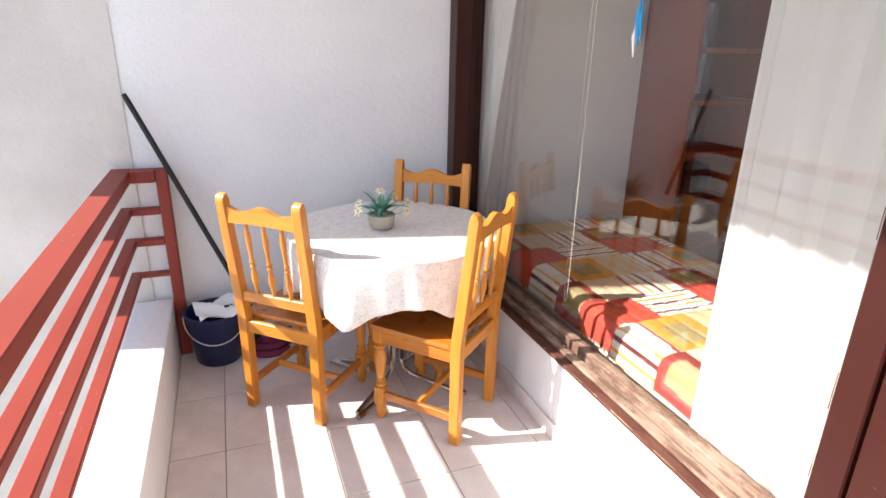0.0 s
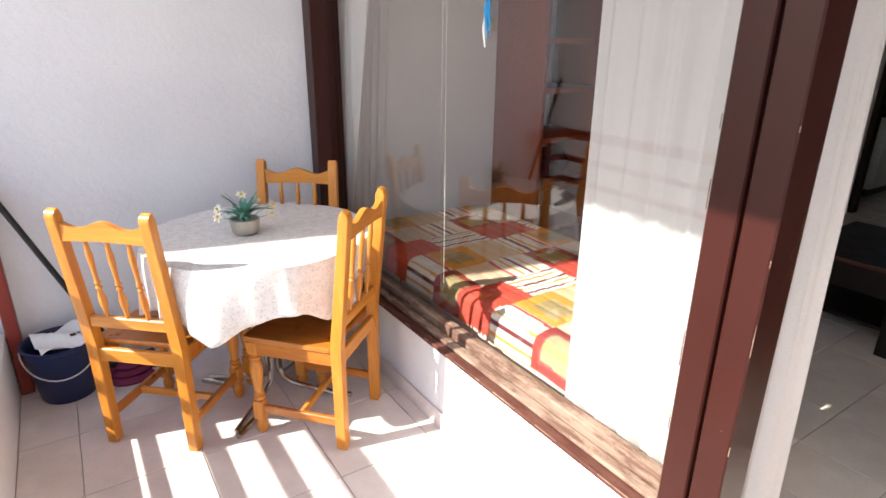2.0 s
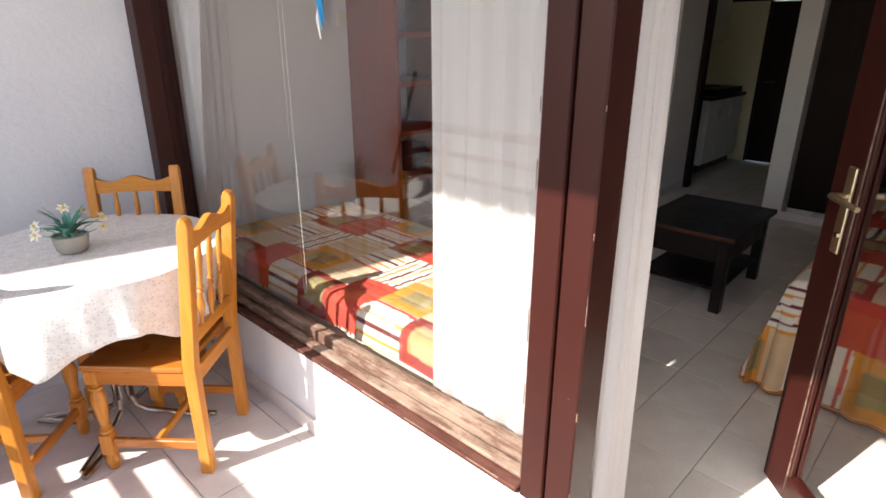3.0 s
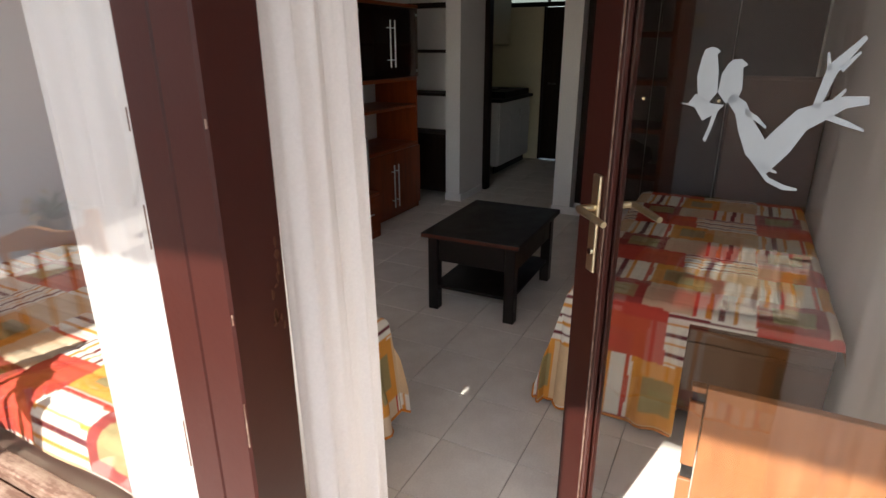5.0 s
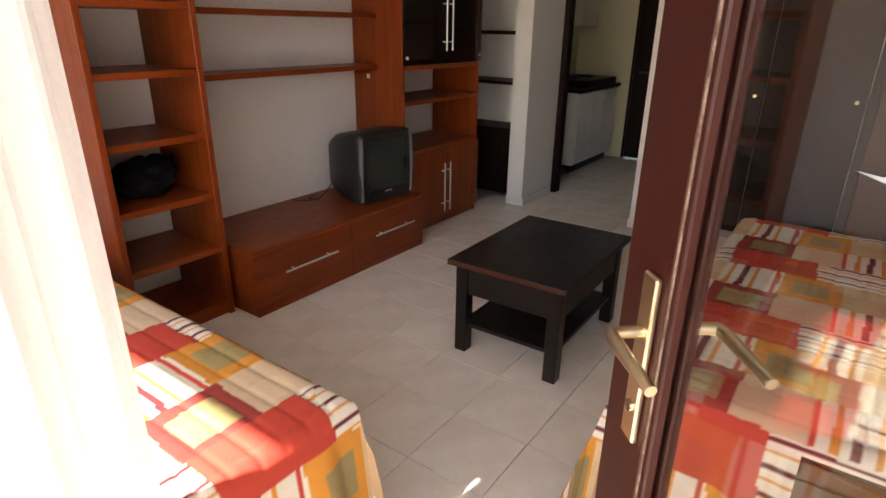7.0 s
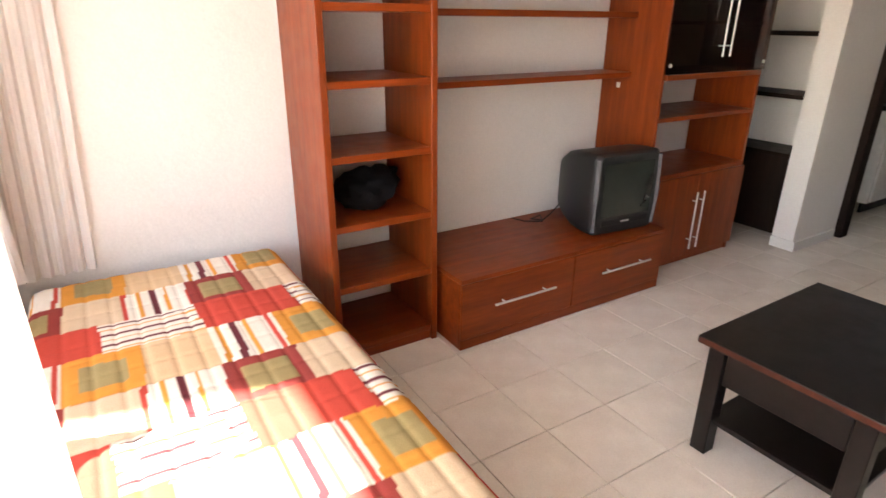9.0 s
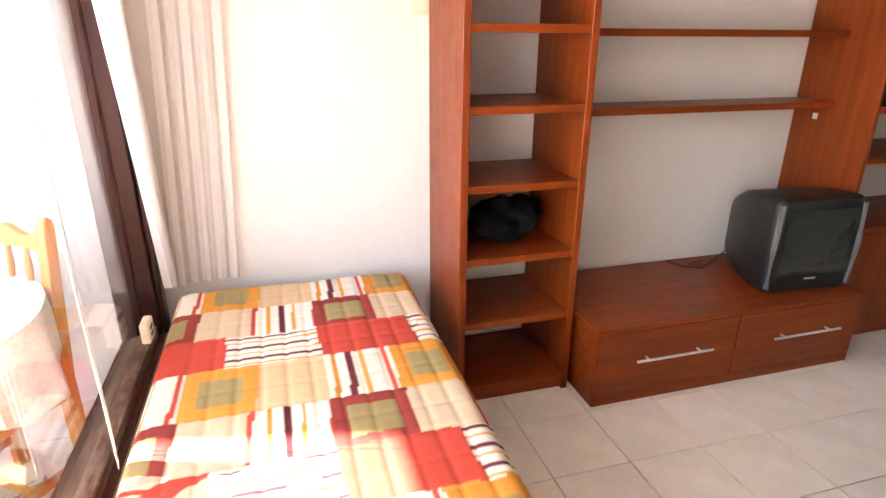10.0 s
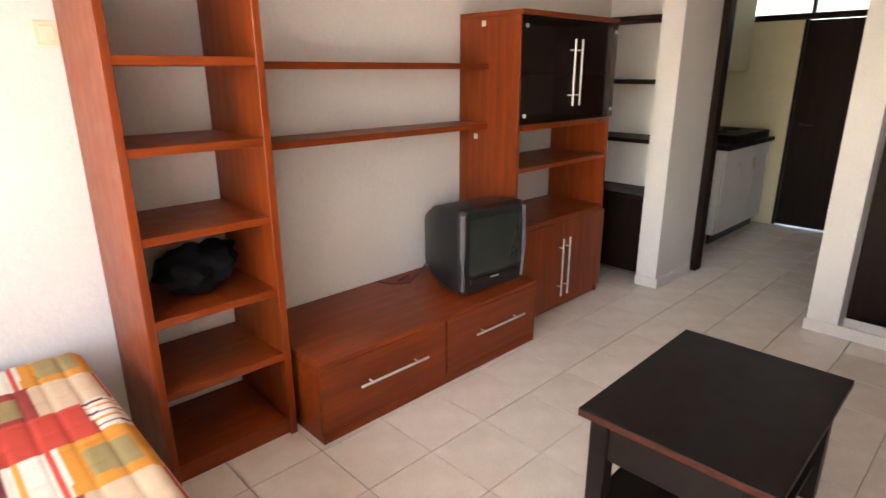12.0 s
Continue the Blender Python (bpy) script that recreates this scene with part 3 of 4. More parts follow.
def chair(m):
    t = thing("dining_chair", "honey-coloured pine chair with turned spindles and front legs", "chair", m, "chairs round the table")
    # back legs that lean above the seat
    for s in (-1, 1):
        x0 = s * (CW / 2 - 0.021)
        out = [(0.0, 0.0), (0.042, 0.0), (0.042, 0.45), (-0.018, 0.96), (-0.030, CH), (-0.050, CH - 0.012), (-0.056, 0.955), (0.0, 0.45)]
        bm = bmesh.new()
        add_prism(bm, [(a, b) for a, b in out], 0.042, Matrix.Translation((x0 + 0.021, 0, 0)) @ Matrix.Rotation(radians(90), 4, "Z"))
        bmesh.ops.bevel(bm, geom=list(bm.edges), offset=0.004, segments=1, affect="EDGES")
        part("back_leg", bm, PINE, t)
        bm = bmesh.new()
        lx, ly = s * (CW / 2 - 0.024), CD - 0.02
        foot = [(0.014, 0.0), (0.019, 0.008), (0.0235, 0.03), (0.024, 0.045), (0.017, 0.066), (0.017, 0.07)]
        vase = [(0.016, 0.155), (0.023, 0.163), (0.023, 0.172), (0.016, 0.178), (0.0225, 0.186), (0.0155, 0.196), (0.019, 0.225), (0.0255, 0.275), (0.026, 0.30), (0.021, 0.328), (0.0145, 0.338), (0.0235, 0.345), (0.0235, 0.353), (0.015, 0.359), (0.022, 0.366), (0.016, 0.372)]
        add_lathe(bm, foot, Matrix.Translation((lx, ly, 0)))
        add_lathe(bm, vase, Matrix.Translation((lx, ly, 0)))
        add_box(bm, (lx - 0.0225, ly - 0.0225, 0.069), (lx + 0.0225, ly + 0.0225, 0.156), 0.004)
        add_box(bm, (lx - 0.0225, ly - 0.0225, 0.371), (lx + 0.0225, ly + 0.0225, 0.4265), 0.004)
        part("front_leg", bm, PINE, t, "", True)
        box_part("side_stretcher", (min(s * 0.163, s * 0.183), 0.03, 0.10), (max(s * 0.163, s * 0.183), CD - 0.03, 0.135), PINE_SEAT, t, 0.003)
        box_part("side_rail", (min(s * 0.163, s * 0.187), 0.03, 0.37), (max(s * 0.163, s * 0.187), CD - 0.03, 0.425), PINE_SEAT, t, 0.003)
    box_part("cross_stretcher", (-0.163, CD / 2 - 0.01, 0.104), (0.163, CD / 2 + 0.01, 0.132), PINE_X, t, 0.003)
    box_part("front_rail", (-0.155, CD - 0.034, 0.37), (0.155, CD - 0.012, 0.425), PINE_X, t, 0.003)
    box_part("back_rail", (-0.155, 0.008, 0.37), (0.155, 0.03, 0.425), PINE_X, t, 0.003)
    bm = bmesh.new()
    add_box(bm, (-CW / 2 + 0.0, 0.043, 0.427), (CW / 2, CD + 0.012, 0.45), 0.008, 2)
    part("seat", bm, PINE_SEAT, t)
    def back_y(z):
        return 0.012 - (z - 0.45) * 0.105
    # lower cross rail and waved top rail
    box_part("lower_back_rail", (-0.155, back_y(0.55) - 0.004, 0.52), (0.155, back_y(0.55) + 0.018, 0.565), PINE_X, t, 0.004)
    n = 22
    xs = [-0.156 + 0.312 * i / n for i in range(n + 1)]
    top = [(x, 0.925 + 0.026 * math.cos(x / 0.156 * 2.6) ** 2 - 0.008) for x in xs]
    low = [(x, 0.868 + 0.006 * math.cos(x / 0.156 * 1.57)) for x in xs[::-1]]
    bm = bmesh.new()
    add_prism(bm, top + low, 0.022, Matrix.Translation((0, back_y(0.9) - 0.008, 0)))
    part("top_rail", bm, PINE_X, t)
    for x in (-0.082, 0.0, 0.082):
        bm = bmesh.new()
        prof = [(0.008, 0.0), (0.008, 0.03), (0.013, 0.06), (0.0135, 0.085), (0.007, 0.115), (0.012, 0.125), (0.007, 0.135), (0.012, 0.145), (0.0075, 0.157), (0.009, 0.20), (0.0115, 0.25), (0.008, 0.285), (0.008, 0.312)]
        add_lathe(bm, prof, Matrix.Translation((x, back_y(0.56) + 0.006, 0.562)) @ Matrix.Rotation(radians(6.0), 4, "X"), 10)
        part("spindle", bm, PINE, t, "", True)
    return t


def facing(x, y, fx, fy):
    """A pose at (x, y) on the floor whose own +y runs along (fx, fy)."""
    return pose(x, y, 0, 0, 0, math.degrees(math.atan2(-fx, fy)))


chair_a = chair(facing(0.686, 2.697, 0.671, 0.742))
copy_thing(chair_a, facing(1.466, 2.392, -0.668, 0.744))
copy_thing(chair_a, facing(1.502, 3.145, -0.585, -0.811))

TX, TY, TR, TZ = 1.225, 2.83, 0.45, 0.765


def table():
    t = thing("dining_table", "round dining table on a tubular chrome pedestal", "table", pose(TX, TY, 0))
    bm = bmesh.new()
    add_lathe(bm, [(TR - 0.01, TZ - 0.028), (TR, TZ - 0.022), (TR, TZ - 0.008), (TR - 0.006, TZ - 0.003)], None, 56)
    part("tabletop", bm, PINE_SEAT, t, "", True)
    for i in range(4):
        a = radians(45 + 90 * i)
        c, s = math.cos(a), math.sin(a)
        bm = bmesh.new()
        pts = [(0.03 * c, 0.03 * s, TZ - 0.03), (0.03 * c, 0.03 * s, 0.12), (0.045 * c, 0.045 * s, 0.075), (0.09 * c, 0.09 * s, 0.052), (0.34 * c, 0.34 * s, 0.018)]
        add_tube(bm, pts, 0.012, 8)
        part("leg", bm, CHROME, t, "", True)
        bm = bmesh.new()
        add_tube(bm, [(0.2 * c - 0.03 * s, 0.2 * s + 0.03 * c, 0.013), (0.36 * c - 0.02 * s, 0.36 * s + 0.02 * c, 0.013)], 0.012, 8)
        part("foot", bm, CHROME, t, "", True)
    bm = bmesh.new()
    add_lathe(bm, [(0.16, TZ - 0.05), (0.16, TZ - 0.03)], None, 24)
    part("top_plate", bm, CHROME, t)
    return t


table()


def tablecloth():
    bm = bmesh.new()
    seg, rings = 120, []
    for k in range(6):
        r = 0.02 + (TR + 0.004 - 0.02) * k / 5
        rings.append([bm.verts.new((r * math.cos(a), r * math.sin(a), TZ + 0.0015 * math.sin(9 * a + k) * (k / 5))) for a in (2 * math.pi * i / seg for i in range(seg))])
    for k in range(1, 11):
        f = k / 10
        ring = []
        for i in range(seg):
            a = 2 * math.pi * i / seg
            drop = 0.222 + 0.034 * math.cos(6 * (a + radians(130))) + 0.016 * math.sin(2 * a + 1) + 0.008 * math.sin(13 * a)
            fold = 0.020 * (1 - 2 * abs(math.sin(6 * a + 0.4 + 0.5 * math.sin(2 * a)))) + 0.009 * (1 - 2 * abs(math.sin(11.5 * a))) + 0.012 * math.cos(6 * (a + radians(130)))
            r = TR + 0.006 + (0.006 + 0.006 * f) * min(1, 3 * f) + fold * f
            ring.append(bm.verts.new((r * math.cos(a), r * math.sin(a), TZ - 0.004 - drop * f)))
        rings.append(ring)
    for p, q in zip(rings, rings[1:]):
        for i in range(seg):
            bm.faces.new((p[i], q[i], q[(i + 1) % seg], p[(i + 1) % seg]))
    bm.faces.new(rings[0])
    ob = part("tablecloth", bm, CLOTH, None, "", True)
    ob.matrix_world = pose(TX, TY, 0.002)
    md = ob.modifiers.new("thickness", "SOLIDIFY")
    md.thickness = 0.0015
    md.offset = 1
    tagged(ob, "pale speckled oilcloth hanging over the round table", "tablecloth")


tablecloth()


def flowers():
    m = pose(1.17, 2.835, TZ + 0.008) @ Matrix.Scale(1.25, 4)
    t = thing("flower_pot", "small stone pot of artificial cream flowers on the table", "plant", m)
    bm = bmesh.new()
    add_lathe(bm, [(0.036, 0.0), (0.042, 0.006), (0.047, 0.04), (0.048, 0.048), (0.043, 0.05), (0.041, 0.042)], None, 24)
    part("pot", bm, POT, t, "", True)
    rnd = random.Random(4)
    for i in range(46):
        a, lean, ln = rnd.uniform(0, 6.28), rnd.uniform(0.35, 1.25), rnd.uniform(0.06, 0.115)
        bm = bmesh.new()
        pts = []
        for k in range(5):
            f = k / 4
            ang = lean * (0.35 + 0.75 * f)
            pts.append(Vector((math.sin(ang) * ln * f * math.cos(a), math.sin(ang) * ln * f * math.sin(a), 0.04 + math.cos(ang) * ln * f)))
        side = Vector((-math.sin(a), math.cos(a), 0))
        wd = [0.003, 0.0065, 0.0075, 0.005, 0.0006]
        for off in (0.0, 0.0008):
            l0 = [bm.verts.new(p + side * w + Vector((0, 0, off))) for p, w in zip(pts, wd)]
            l1 = [bm.verts.new(p - side * w + Vector((0, 0, off))) for p, w in zip(pts, wd)]
            for k in range(4):
                bm.faces.new((l0[k], l0[k + 1], l1[k + 1], l1[k]))
        part("leaf", bm, LEAF, t, "", True)
    for (fx, fy, fz) in ((-0.075, 0.02, 0.085), (0.0, 0.01, 0.125), (0.05, 0.02, 0.105), (0.085, -0.03, 0.09), (0.075, -0.045, 0.065), (-0.085, -0.02, 0.07)):
        d = Vector((fx, fy - 0.05, 0.06)).normalized()
        mm = Matrix.Translation((fx, fy, fz)) @ d.to_track_quat("Z", "Y").to_matrix().to_4x4()
        bm = bmesh.new()
        add_tube(bm, [(0, 0, 0.03), (fx * 0.5, fy * 0.5, fz * 0.75), (fx, fy, fz)], 0.0015, 5)
        fl = part("stem", bm, LEAF, t)
        bm = bmesh.new()
        for k in range(6):
            a = k * math.pi / 3
            c, s = math.cos(a), math.sin(a)
            pv = [bm.verts.new(mm @ Vector(q)) for q in ((0, 0, 0), (0.009 * c - 0.006 * s, 0.009 * s + 0.006 * c, 0.004), (0.022 * c, 0.022 * s, 0.001), (0.009 * c + 0.006 * s, 0.009 * s - 0.006 * c, 0.004))]
            bm.faces.new(pv)
        part("petals", bm, PETAL, fl, "cream petals")
        bm = bmesh.new()
        bmesh.ops.create_icosphere(bm, subdivisions=1, radius=0.005, matrix=mm @ Matrix.Translation((0, 0, 0.005)))
        part("flower_centre", bm, YOLK, fl, "yellow flower centre")


flowers()


def bucket():
    t = thing("bucket", "navy plastic bucket with a wire handle by the wall", "bucket", pose(0.43, 3.315, 0))
    bm = bmesh.new()
    add_lathe(bm, [(0.105, 0.0), (0.11, 0.008), (0.138, 0.25), (0.147, 0.255), (0.147, 0.268), (0.138, 0.27), (0.133, 0.262), (0.106, 0.02), (0.02, 0.015)], None, 32)
    part("body", bm, BLUE, t, "", True)
    bm = bmesh.new()
    add_tube(bm, [(0.147 * math.cos(a), 0.147 * math.sin(a) - 0.01, 0.25 - 0.105 * math.sin(-a)) for a in (-math.pi * i / 16 for i in range(17))], 0.003, 6)
    part("handle", bm, STEEL, t, "", True)
    bm = bmesh.new()
    rnd = random.Random(2)
    grid = [[bm.verts.new((-0.09 + 0.20 * i / 8, -0.135 + 0.21 * j / 8, 0.272 + 0.018 * math.sin(i * 0.9 + j) + rnd.uniform(0, 0.006) + (0.012 * i / 8))) for j in range(9)] for i in range(9)]
    for i in range(8):
        for j in range(8):
            bm.faces.new((grid[i][j], grid[i + 1][j], grid[i + 1][j + 1], grid[i][j + 1]))
    r = bmesh.ops.extrude_face_region(bm, geom=bm.faces[:])
    for v in r["geom"]:
        if isinstance(v, bmesh.types.BMVert):
            v.co.z += 0.004
    ob = part("cleaning_cloth", bm, PAPER, None, "", True)
    ob.matrix_world = pose(0.43, 3.315, 0.0, 0, 0, 12)
    tagged(ob, "white folded cleaning cloth lying over the bucket", "cloth")
    box_part("printed_label", (0.035, -0.085, 0.302), (0.075, -0.06, 0.3035), BLACK, ob, 0.0, "small dark printed patch")
    bm = bmesh.new()
    for k in range(3):
        r0 = 0.075 - 0.015 * k
        add_lathe(bm, [(r0, 0.0 + 0.03 * k), (r0 + 0.008, 0.012 + 0.03 * k), (r0 - 0.01, 0.03 + 0.03 * k)], Matrix.Translation((0, 0.01 * k, 0)), 16)
    sc = part("floor_cloth", bm, MAGENTA, None, "", True)
    sc.matrix_world = Matrix.Translation((0.68, 3.28, 0.0)) @ Matrix.Diagonal((1.2, 0.8, 1, 1))
    tagged(sc, "crumpled plum floor cloth on the tiles", "cloth")


bucket()


def broom():
    t = thing("broom", "broom with a black stick leaning on the wall corner", "broom")
    a, b = Vector((0.165, 3.425, 1.30)), Vector((0.66, 3.36, 0.085))
    bm = bmesh.new()
    add_tube(bm, [a, a.lerp(b, 0.02), b], [0.010, 0.0125, 0.0125], 10)
    part("stick", bm, BLACK, t, "", True)
    box_part("brush_head", (0.54, 3.33, 0.05), (0.80, 3.38, 0.09), BLACK, t, 0.008)
    box_part("bristles", (0.55, 3.335, 0.0), (0.79, 3.375, 0.05), MAGENTA, t, 0.003, "plum bristles")


broom()


# ---- curtains ----
def curtain(name, path, z0, z1, waves, amp, label, flare=0.0, mat_=None, lean=0.0, sway=0.0):
    """Folds along a path of floor points; the folds deepen towards the hem."""
    bm = bmesh.new()
    n, rows = waves * 12, 14
    p = [Vector((x, y, 0)) for x, y in path]
    lens = [(b - a).length for a, b in zip(p, p[1:])]
    tot = sum(lens)
    grid = []
    for i in range(n + 1):
        d = tot * i / n
        k = 0
        while k < len(lens) - 1 and d > lens[k]:
            d -= lens[k]
            k += 1
        q = p[k].lerp(p[k + 1], min(1, d / lens[k]))
        dr = (p[k + 1] - p[k]).normalized()
        side = Vector((-dr.y, dr.x, 0))
        ph = 2 * math.pi * waves * i / n
        col = []
        for j in range(rows + 1):
            f = j / rows
            z = z1 + (z0 - z1) * f
            w = amp * (0.7 + 0.5 * f) * (math.sin(ph + 0.6 * math.sin(3.1 * f + i * 0.05)) + 0.35 * math.sin(2.3 * ph + 1.3 + f))
            col.append(bm.verts.new(q + side * w + dr * flare * f * (i / n) + Vector((lean * (1 - f), sway * f, z))))
        grid.append(col)
    for a, b in zip(grid, grid[1:]):
        for j in range(rows):
            bm.faces.new((a[j], b[j], b[j + 1], a[j + 1]))
    ob = part(name, bm, mat_ or CURTAIN, None, "", True)
    tagged(ob, label, "curtain", "curtains")
    return ob


curtain("curtain", [(1.893, 1.185), (1.893, 1.69)], 0.20, 2.36, 5, 0.013, "sheer white voile curtain hanging inside the window")
curtain("curtain", [(1.84, 1.06), (1.90, 1.07), (2.0, 1.085), (2.08, 1.095), (2.13, 1.12), (2.155, 1.17), (2.17, 1.40)], 0.02, 2.36, 8, 0.012, "sheer white voile curtain gathered beside the open door", 0.04, None, 0.0, -0.045)
curtain("curtain", [(1.925, 3.49), (1.97, 3.53), (2.165, 3.545)], 0.53, 2.36, 5, 0.010, "sheer white voile curtain gathered in the room corner", 0.0, None, 0.1)


def swept_curtain():
    """A curtain that spreads along the rail and is drawn aside to the jamb at its hem."""
    bm = bmesh.new()
    n, rows, waves = 60, 18, 6
    grid = []
    for i in range(n + 1):
        f = i / n
        col = []
        for j in range(rows + 1):
            g = j / rows
            z = 2.36 - 1.80 * g
            near, wide = 3.475, 0.50 * (1 - g) ** 1.1 + 0.05
            w = (0.008 + 0.010 * g) * (math.sin(2 * math.pi * waves * f + 0.5 * g) + 0.4 * math.sin(2 * math.pi * 2.4 * waves * f + 1.0))
            col.append(bm.verts.new((1.902 + w + 0.012 * g, near - f * wide, z)))
        grid.append(col)
    for a, b in zip(grid, grid[1:]):
        for j in range(rows):
            bm.faces.new((a[j], b[j], b[j + 1], a[j + 1]))
    tagged(part("curtain", bm, CURTAIN, None, "", True), "sheer white voile curtain drawn aside to the window jamb", "curtain", "curtains")


swept_curtain()


def rail(name, pts, label):
    bm = bmesh.new()
    add_tube(bm, pts, 0.012, 10)
    tagged(part(name, bm, STEEL, None, "", True), label, "curtain rail")


rail("curtain_rail", [(1.90, 0.6, 2.37), (1.90, 3.56, 2.37)], "slim metal curtain rail above the window")
rail("curtain_rail", [(1.90, 3.545, 2.375), (2.24, 3.545, 2.375)], "short metal curtain rail in the corner")
rail("curtain_rail", [(1.84, 1.06, 2.375), (1.90, 1.07, 2.375), (2.0, 1.085, 2.375), (2.08, 1.095, 2.375), (2.13, 1.12, 2.375), (2.155, 1.17, 2.375), (2.17, 1.40, 2.375)], "short metal curtain rail by the door")

# ---- beds ----
PAL = {"R": (0.55, 0.075, 0.055), "M": (0.30, 0.055, 0.05), "G": (0.34, 0.275, 0.135), "O": (0.68, 0.30, 0.06), "B": (0.66, 0.52, 0.37), "Y": (0.68, 0.49, 0.30), "W": (0.80, 0.76, 0.68), "P": (0.15, 0.035, 0.045)}
PU, PV = 0.635, 0.68


def stripe(s, seed):
    """Colour of a striped patch at s metres across it."""
    k = (s * 100 + seed * 3) % 22
    if 3 < k < 4.6:
        return PAL["R"]
    if 8 < k < 9.6:
        return PAL["O"]
    if 12.5 < k < 14.8:
        return PAL["P"]
    if 17.5 < k < 18.7:
        return PAL["O"]
    return PAL["W"]


def quilt_colour(u, v):
    """The print at u metres across the bed and v metres towards its foot."""
    u += 0.004 * math.sin(v * 9)
    v += 0.004 * math.sin(u * 8)
    a, b = u % PU, v % PV
    if b < 0.22:                      # framed maroon, beige, upright stripes
        if a < 0.225:
            return PAL["G"] if 0.045 < a < 0.185 and 0.05 < b < 0.19 else PAL["M"]
        if a < 0.41:
            return PAL["B"]
        return stripe(a - 0.41, 1)
    if b < 0.43:                      # red, level stripes
        if a < 0.33:
            return PAL["R"]
        k = (b - 0.22) * 100 % 7.6
        return PAL["P"] if 1 < k < 2.3 else (PAL["O"] if 4.6 < k < 5.6 else PAL["W"])
    if a < 0.215:                     # upright stripes, framed orange, yellow
        return stripe(a, 2)
    if a < 0.43:
        return PAL["G"] if 0.26 < a < 0.385 and 0.49 < b < 0.63 else PAL["O"]
    return PAL["Y"]


def bed(name, m, width, length, top, u0, v0, label, drops, lean, bare=9.0):
    """Long side along +y from the foot at y=0; x is across. drops: hang at left, right, foot."""
    t = thing(name, label, "bed", m)
    dl, dr, df = drops
    step = 0.0075
    nu, nv = int((width + dl + dr) / step), int((length + df) / step)
    verts, cols = [], []
    rad = 0.05
    def place(a, b):
        x, z, y = a, top, b
        def hang(e):
            if e < rad * 1.57:
                th = e / rad
                return rad * math.sin(th), rad * (1 - math.cos(th))
            e -= rad * 1.57
            return rad + e * lean, rad + e
        dz = 0.0
        if a < rad:
            o, d = hang(rad - a)
            x, dz = rad - o, max(dz, d)
        elif a > width - rad:
            o, d = hang(a - width + rad)
            x, dz = width - rad + o, max(dz, d)
        if b < rad:
            o, d = hang(rad - b)
            y, dz = rad - o, max(dz, d)
        wave = 0.0
        if dz > 0.06:
            f = min(1, (dz - 0.06) / 0.25)
            wave = f * (0.016 * math.sin(a * 17 + 0.6) + 0.009 * math.sin(a * 41)) if b < rad else f * 0.014 * math.sin(b * 15)
        if b < rad:
            y -= abs(wave) + wave
        elif a > width - rad:
            x += wave
        elif a < rad:
            x -= wave
        q = -0.004 * math.exp(-(((a % 0.075) - 0.0375) / 0.008) ** 2) - 0.003 * math.exp(-(((b % 0.11) - 0.055) / 0.009) ** 2)
        soft = 0.006 * noise.noise(Vector((a * 4, b * 4, 1.7)))
        z = max(top - dz, 0.012)
        return (x, y, z + (q + soft if dz < 0.03 else 0.0))
    for j in range(nv + 1):
        for i in range(nu + 1):
            verts.append(place(-dl + i * step, -df + j * step))
            cols.append(quilt_colour(-dl + i * step - u0, v0 + df - j * step))
    faces = []
    for j in range(nv):
        for i in range(nu):
            k = j * (nu + 1) + i
            if -dl + i * step > bare and j * step < df - 0.035:
                continue
            faces.append((k, k + 1, k + nu + 2, k + nu + 1))
    me = bpy.data.meshes.new("bedspread")
    me.from_pydata(verts, [], faces)
    at = me.color_attributes.new("print", "FLOAT_COLOR", "POINT")
    at.data.foreach_set("color", np.c_[np.array(cols), np.ones(len(cols))].ravel())
    me.polygons.foreach_set("use_smooth", [True] * len(me.polygons))
    me.materials.append(QUILT)
    sp = new("bedspread", me)
    sp.parent = t
    sp["label"] = "quilted patchwork cover in red, orange, olive and cream"
    # orange piping sewn round the hem
    hem = [verts[i] for i in range(nu + 1) if -dl + i * step <= bare]
    side = [verts[j * (nu + 1)] for j in range(nv + 1)]
    other = [verts[j * (nu + 1) + nu] for j in range(nv + 1)]
    for line in [hem] + [e for e, d in ((side, dl), (other, dr)) if d > 0.2]:
        bm = bmesh.new()
        add_tube(bm, [Vector(p) + Vector((0, 0, 0.002)) for p in line[::3]], 0.0055, 6)
        part("piping", bm, PIPING, sp, "orange hem piping", True)
    # the covered base and its feet
    bm = bmesh.new()
    add_box(bm, (0.03, 0.03, 0.14), (width - 0.03, length, top - 0.03), 0.03, 2)
    part("mattress", bm, CORD, t)
    if bare < width:
        box_part("base_front", (0.02, 0.012, 0.06), (width - 0.02, 0.028, top - 0.045), BROWN, t, 0.003, "brown wooden front of the bed base")
        for z in (0.36, 0.42):
            box_part("base_strip", (0.02, 0.004, z), (width - 0.02, 0.0115, z + 0.022), BROWN, t, 0.003)
    for x in (0.08, width - 0.08):
        for y in (0.1, length - 0.1):
            bm = bmesh.new()
            add_lathe(bm, [(0.02, 0.0), (0.024, 0.145)], Matrix.Translation((x, y, 0)), 12)
            part("leg", bm, WENGE, t)
    return t


bed("bed", pose(1.925, 1.53, 0), 0.95, 1.93, 0.515, 0.525, 1.72, "single bed under a bright patchwork cover by the window", (0.12, 0.30, 0.40), 0.10)
bed("bed", pose(3.42, 1.00, 0, 0, 0, -90), 0.99, 1.90, 0.515, 0.083, 1.58, "single bed under a bright patchwork cover along the wall", (0.42, 0.1, 0.47), 0.22, 0.48)

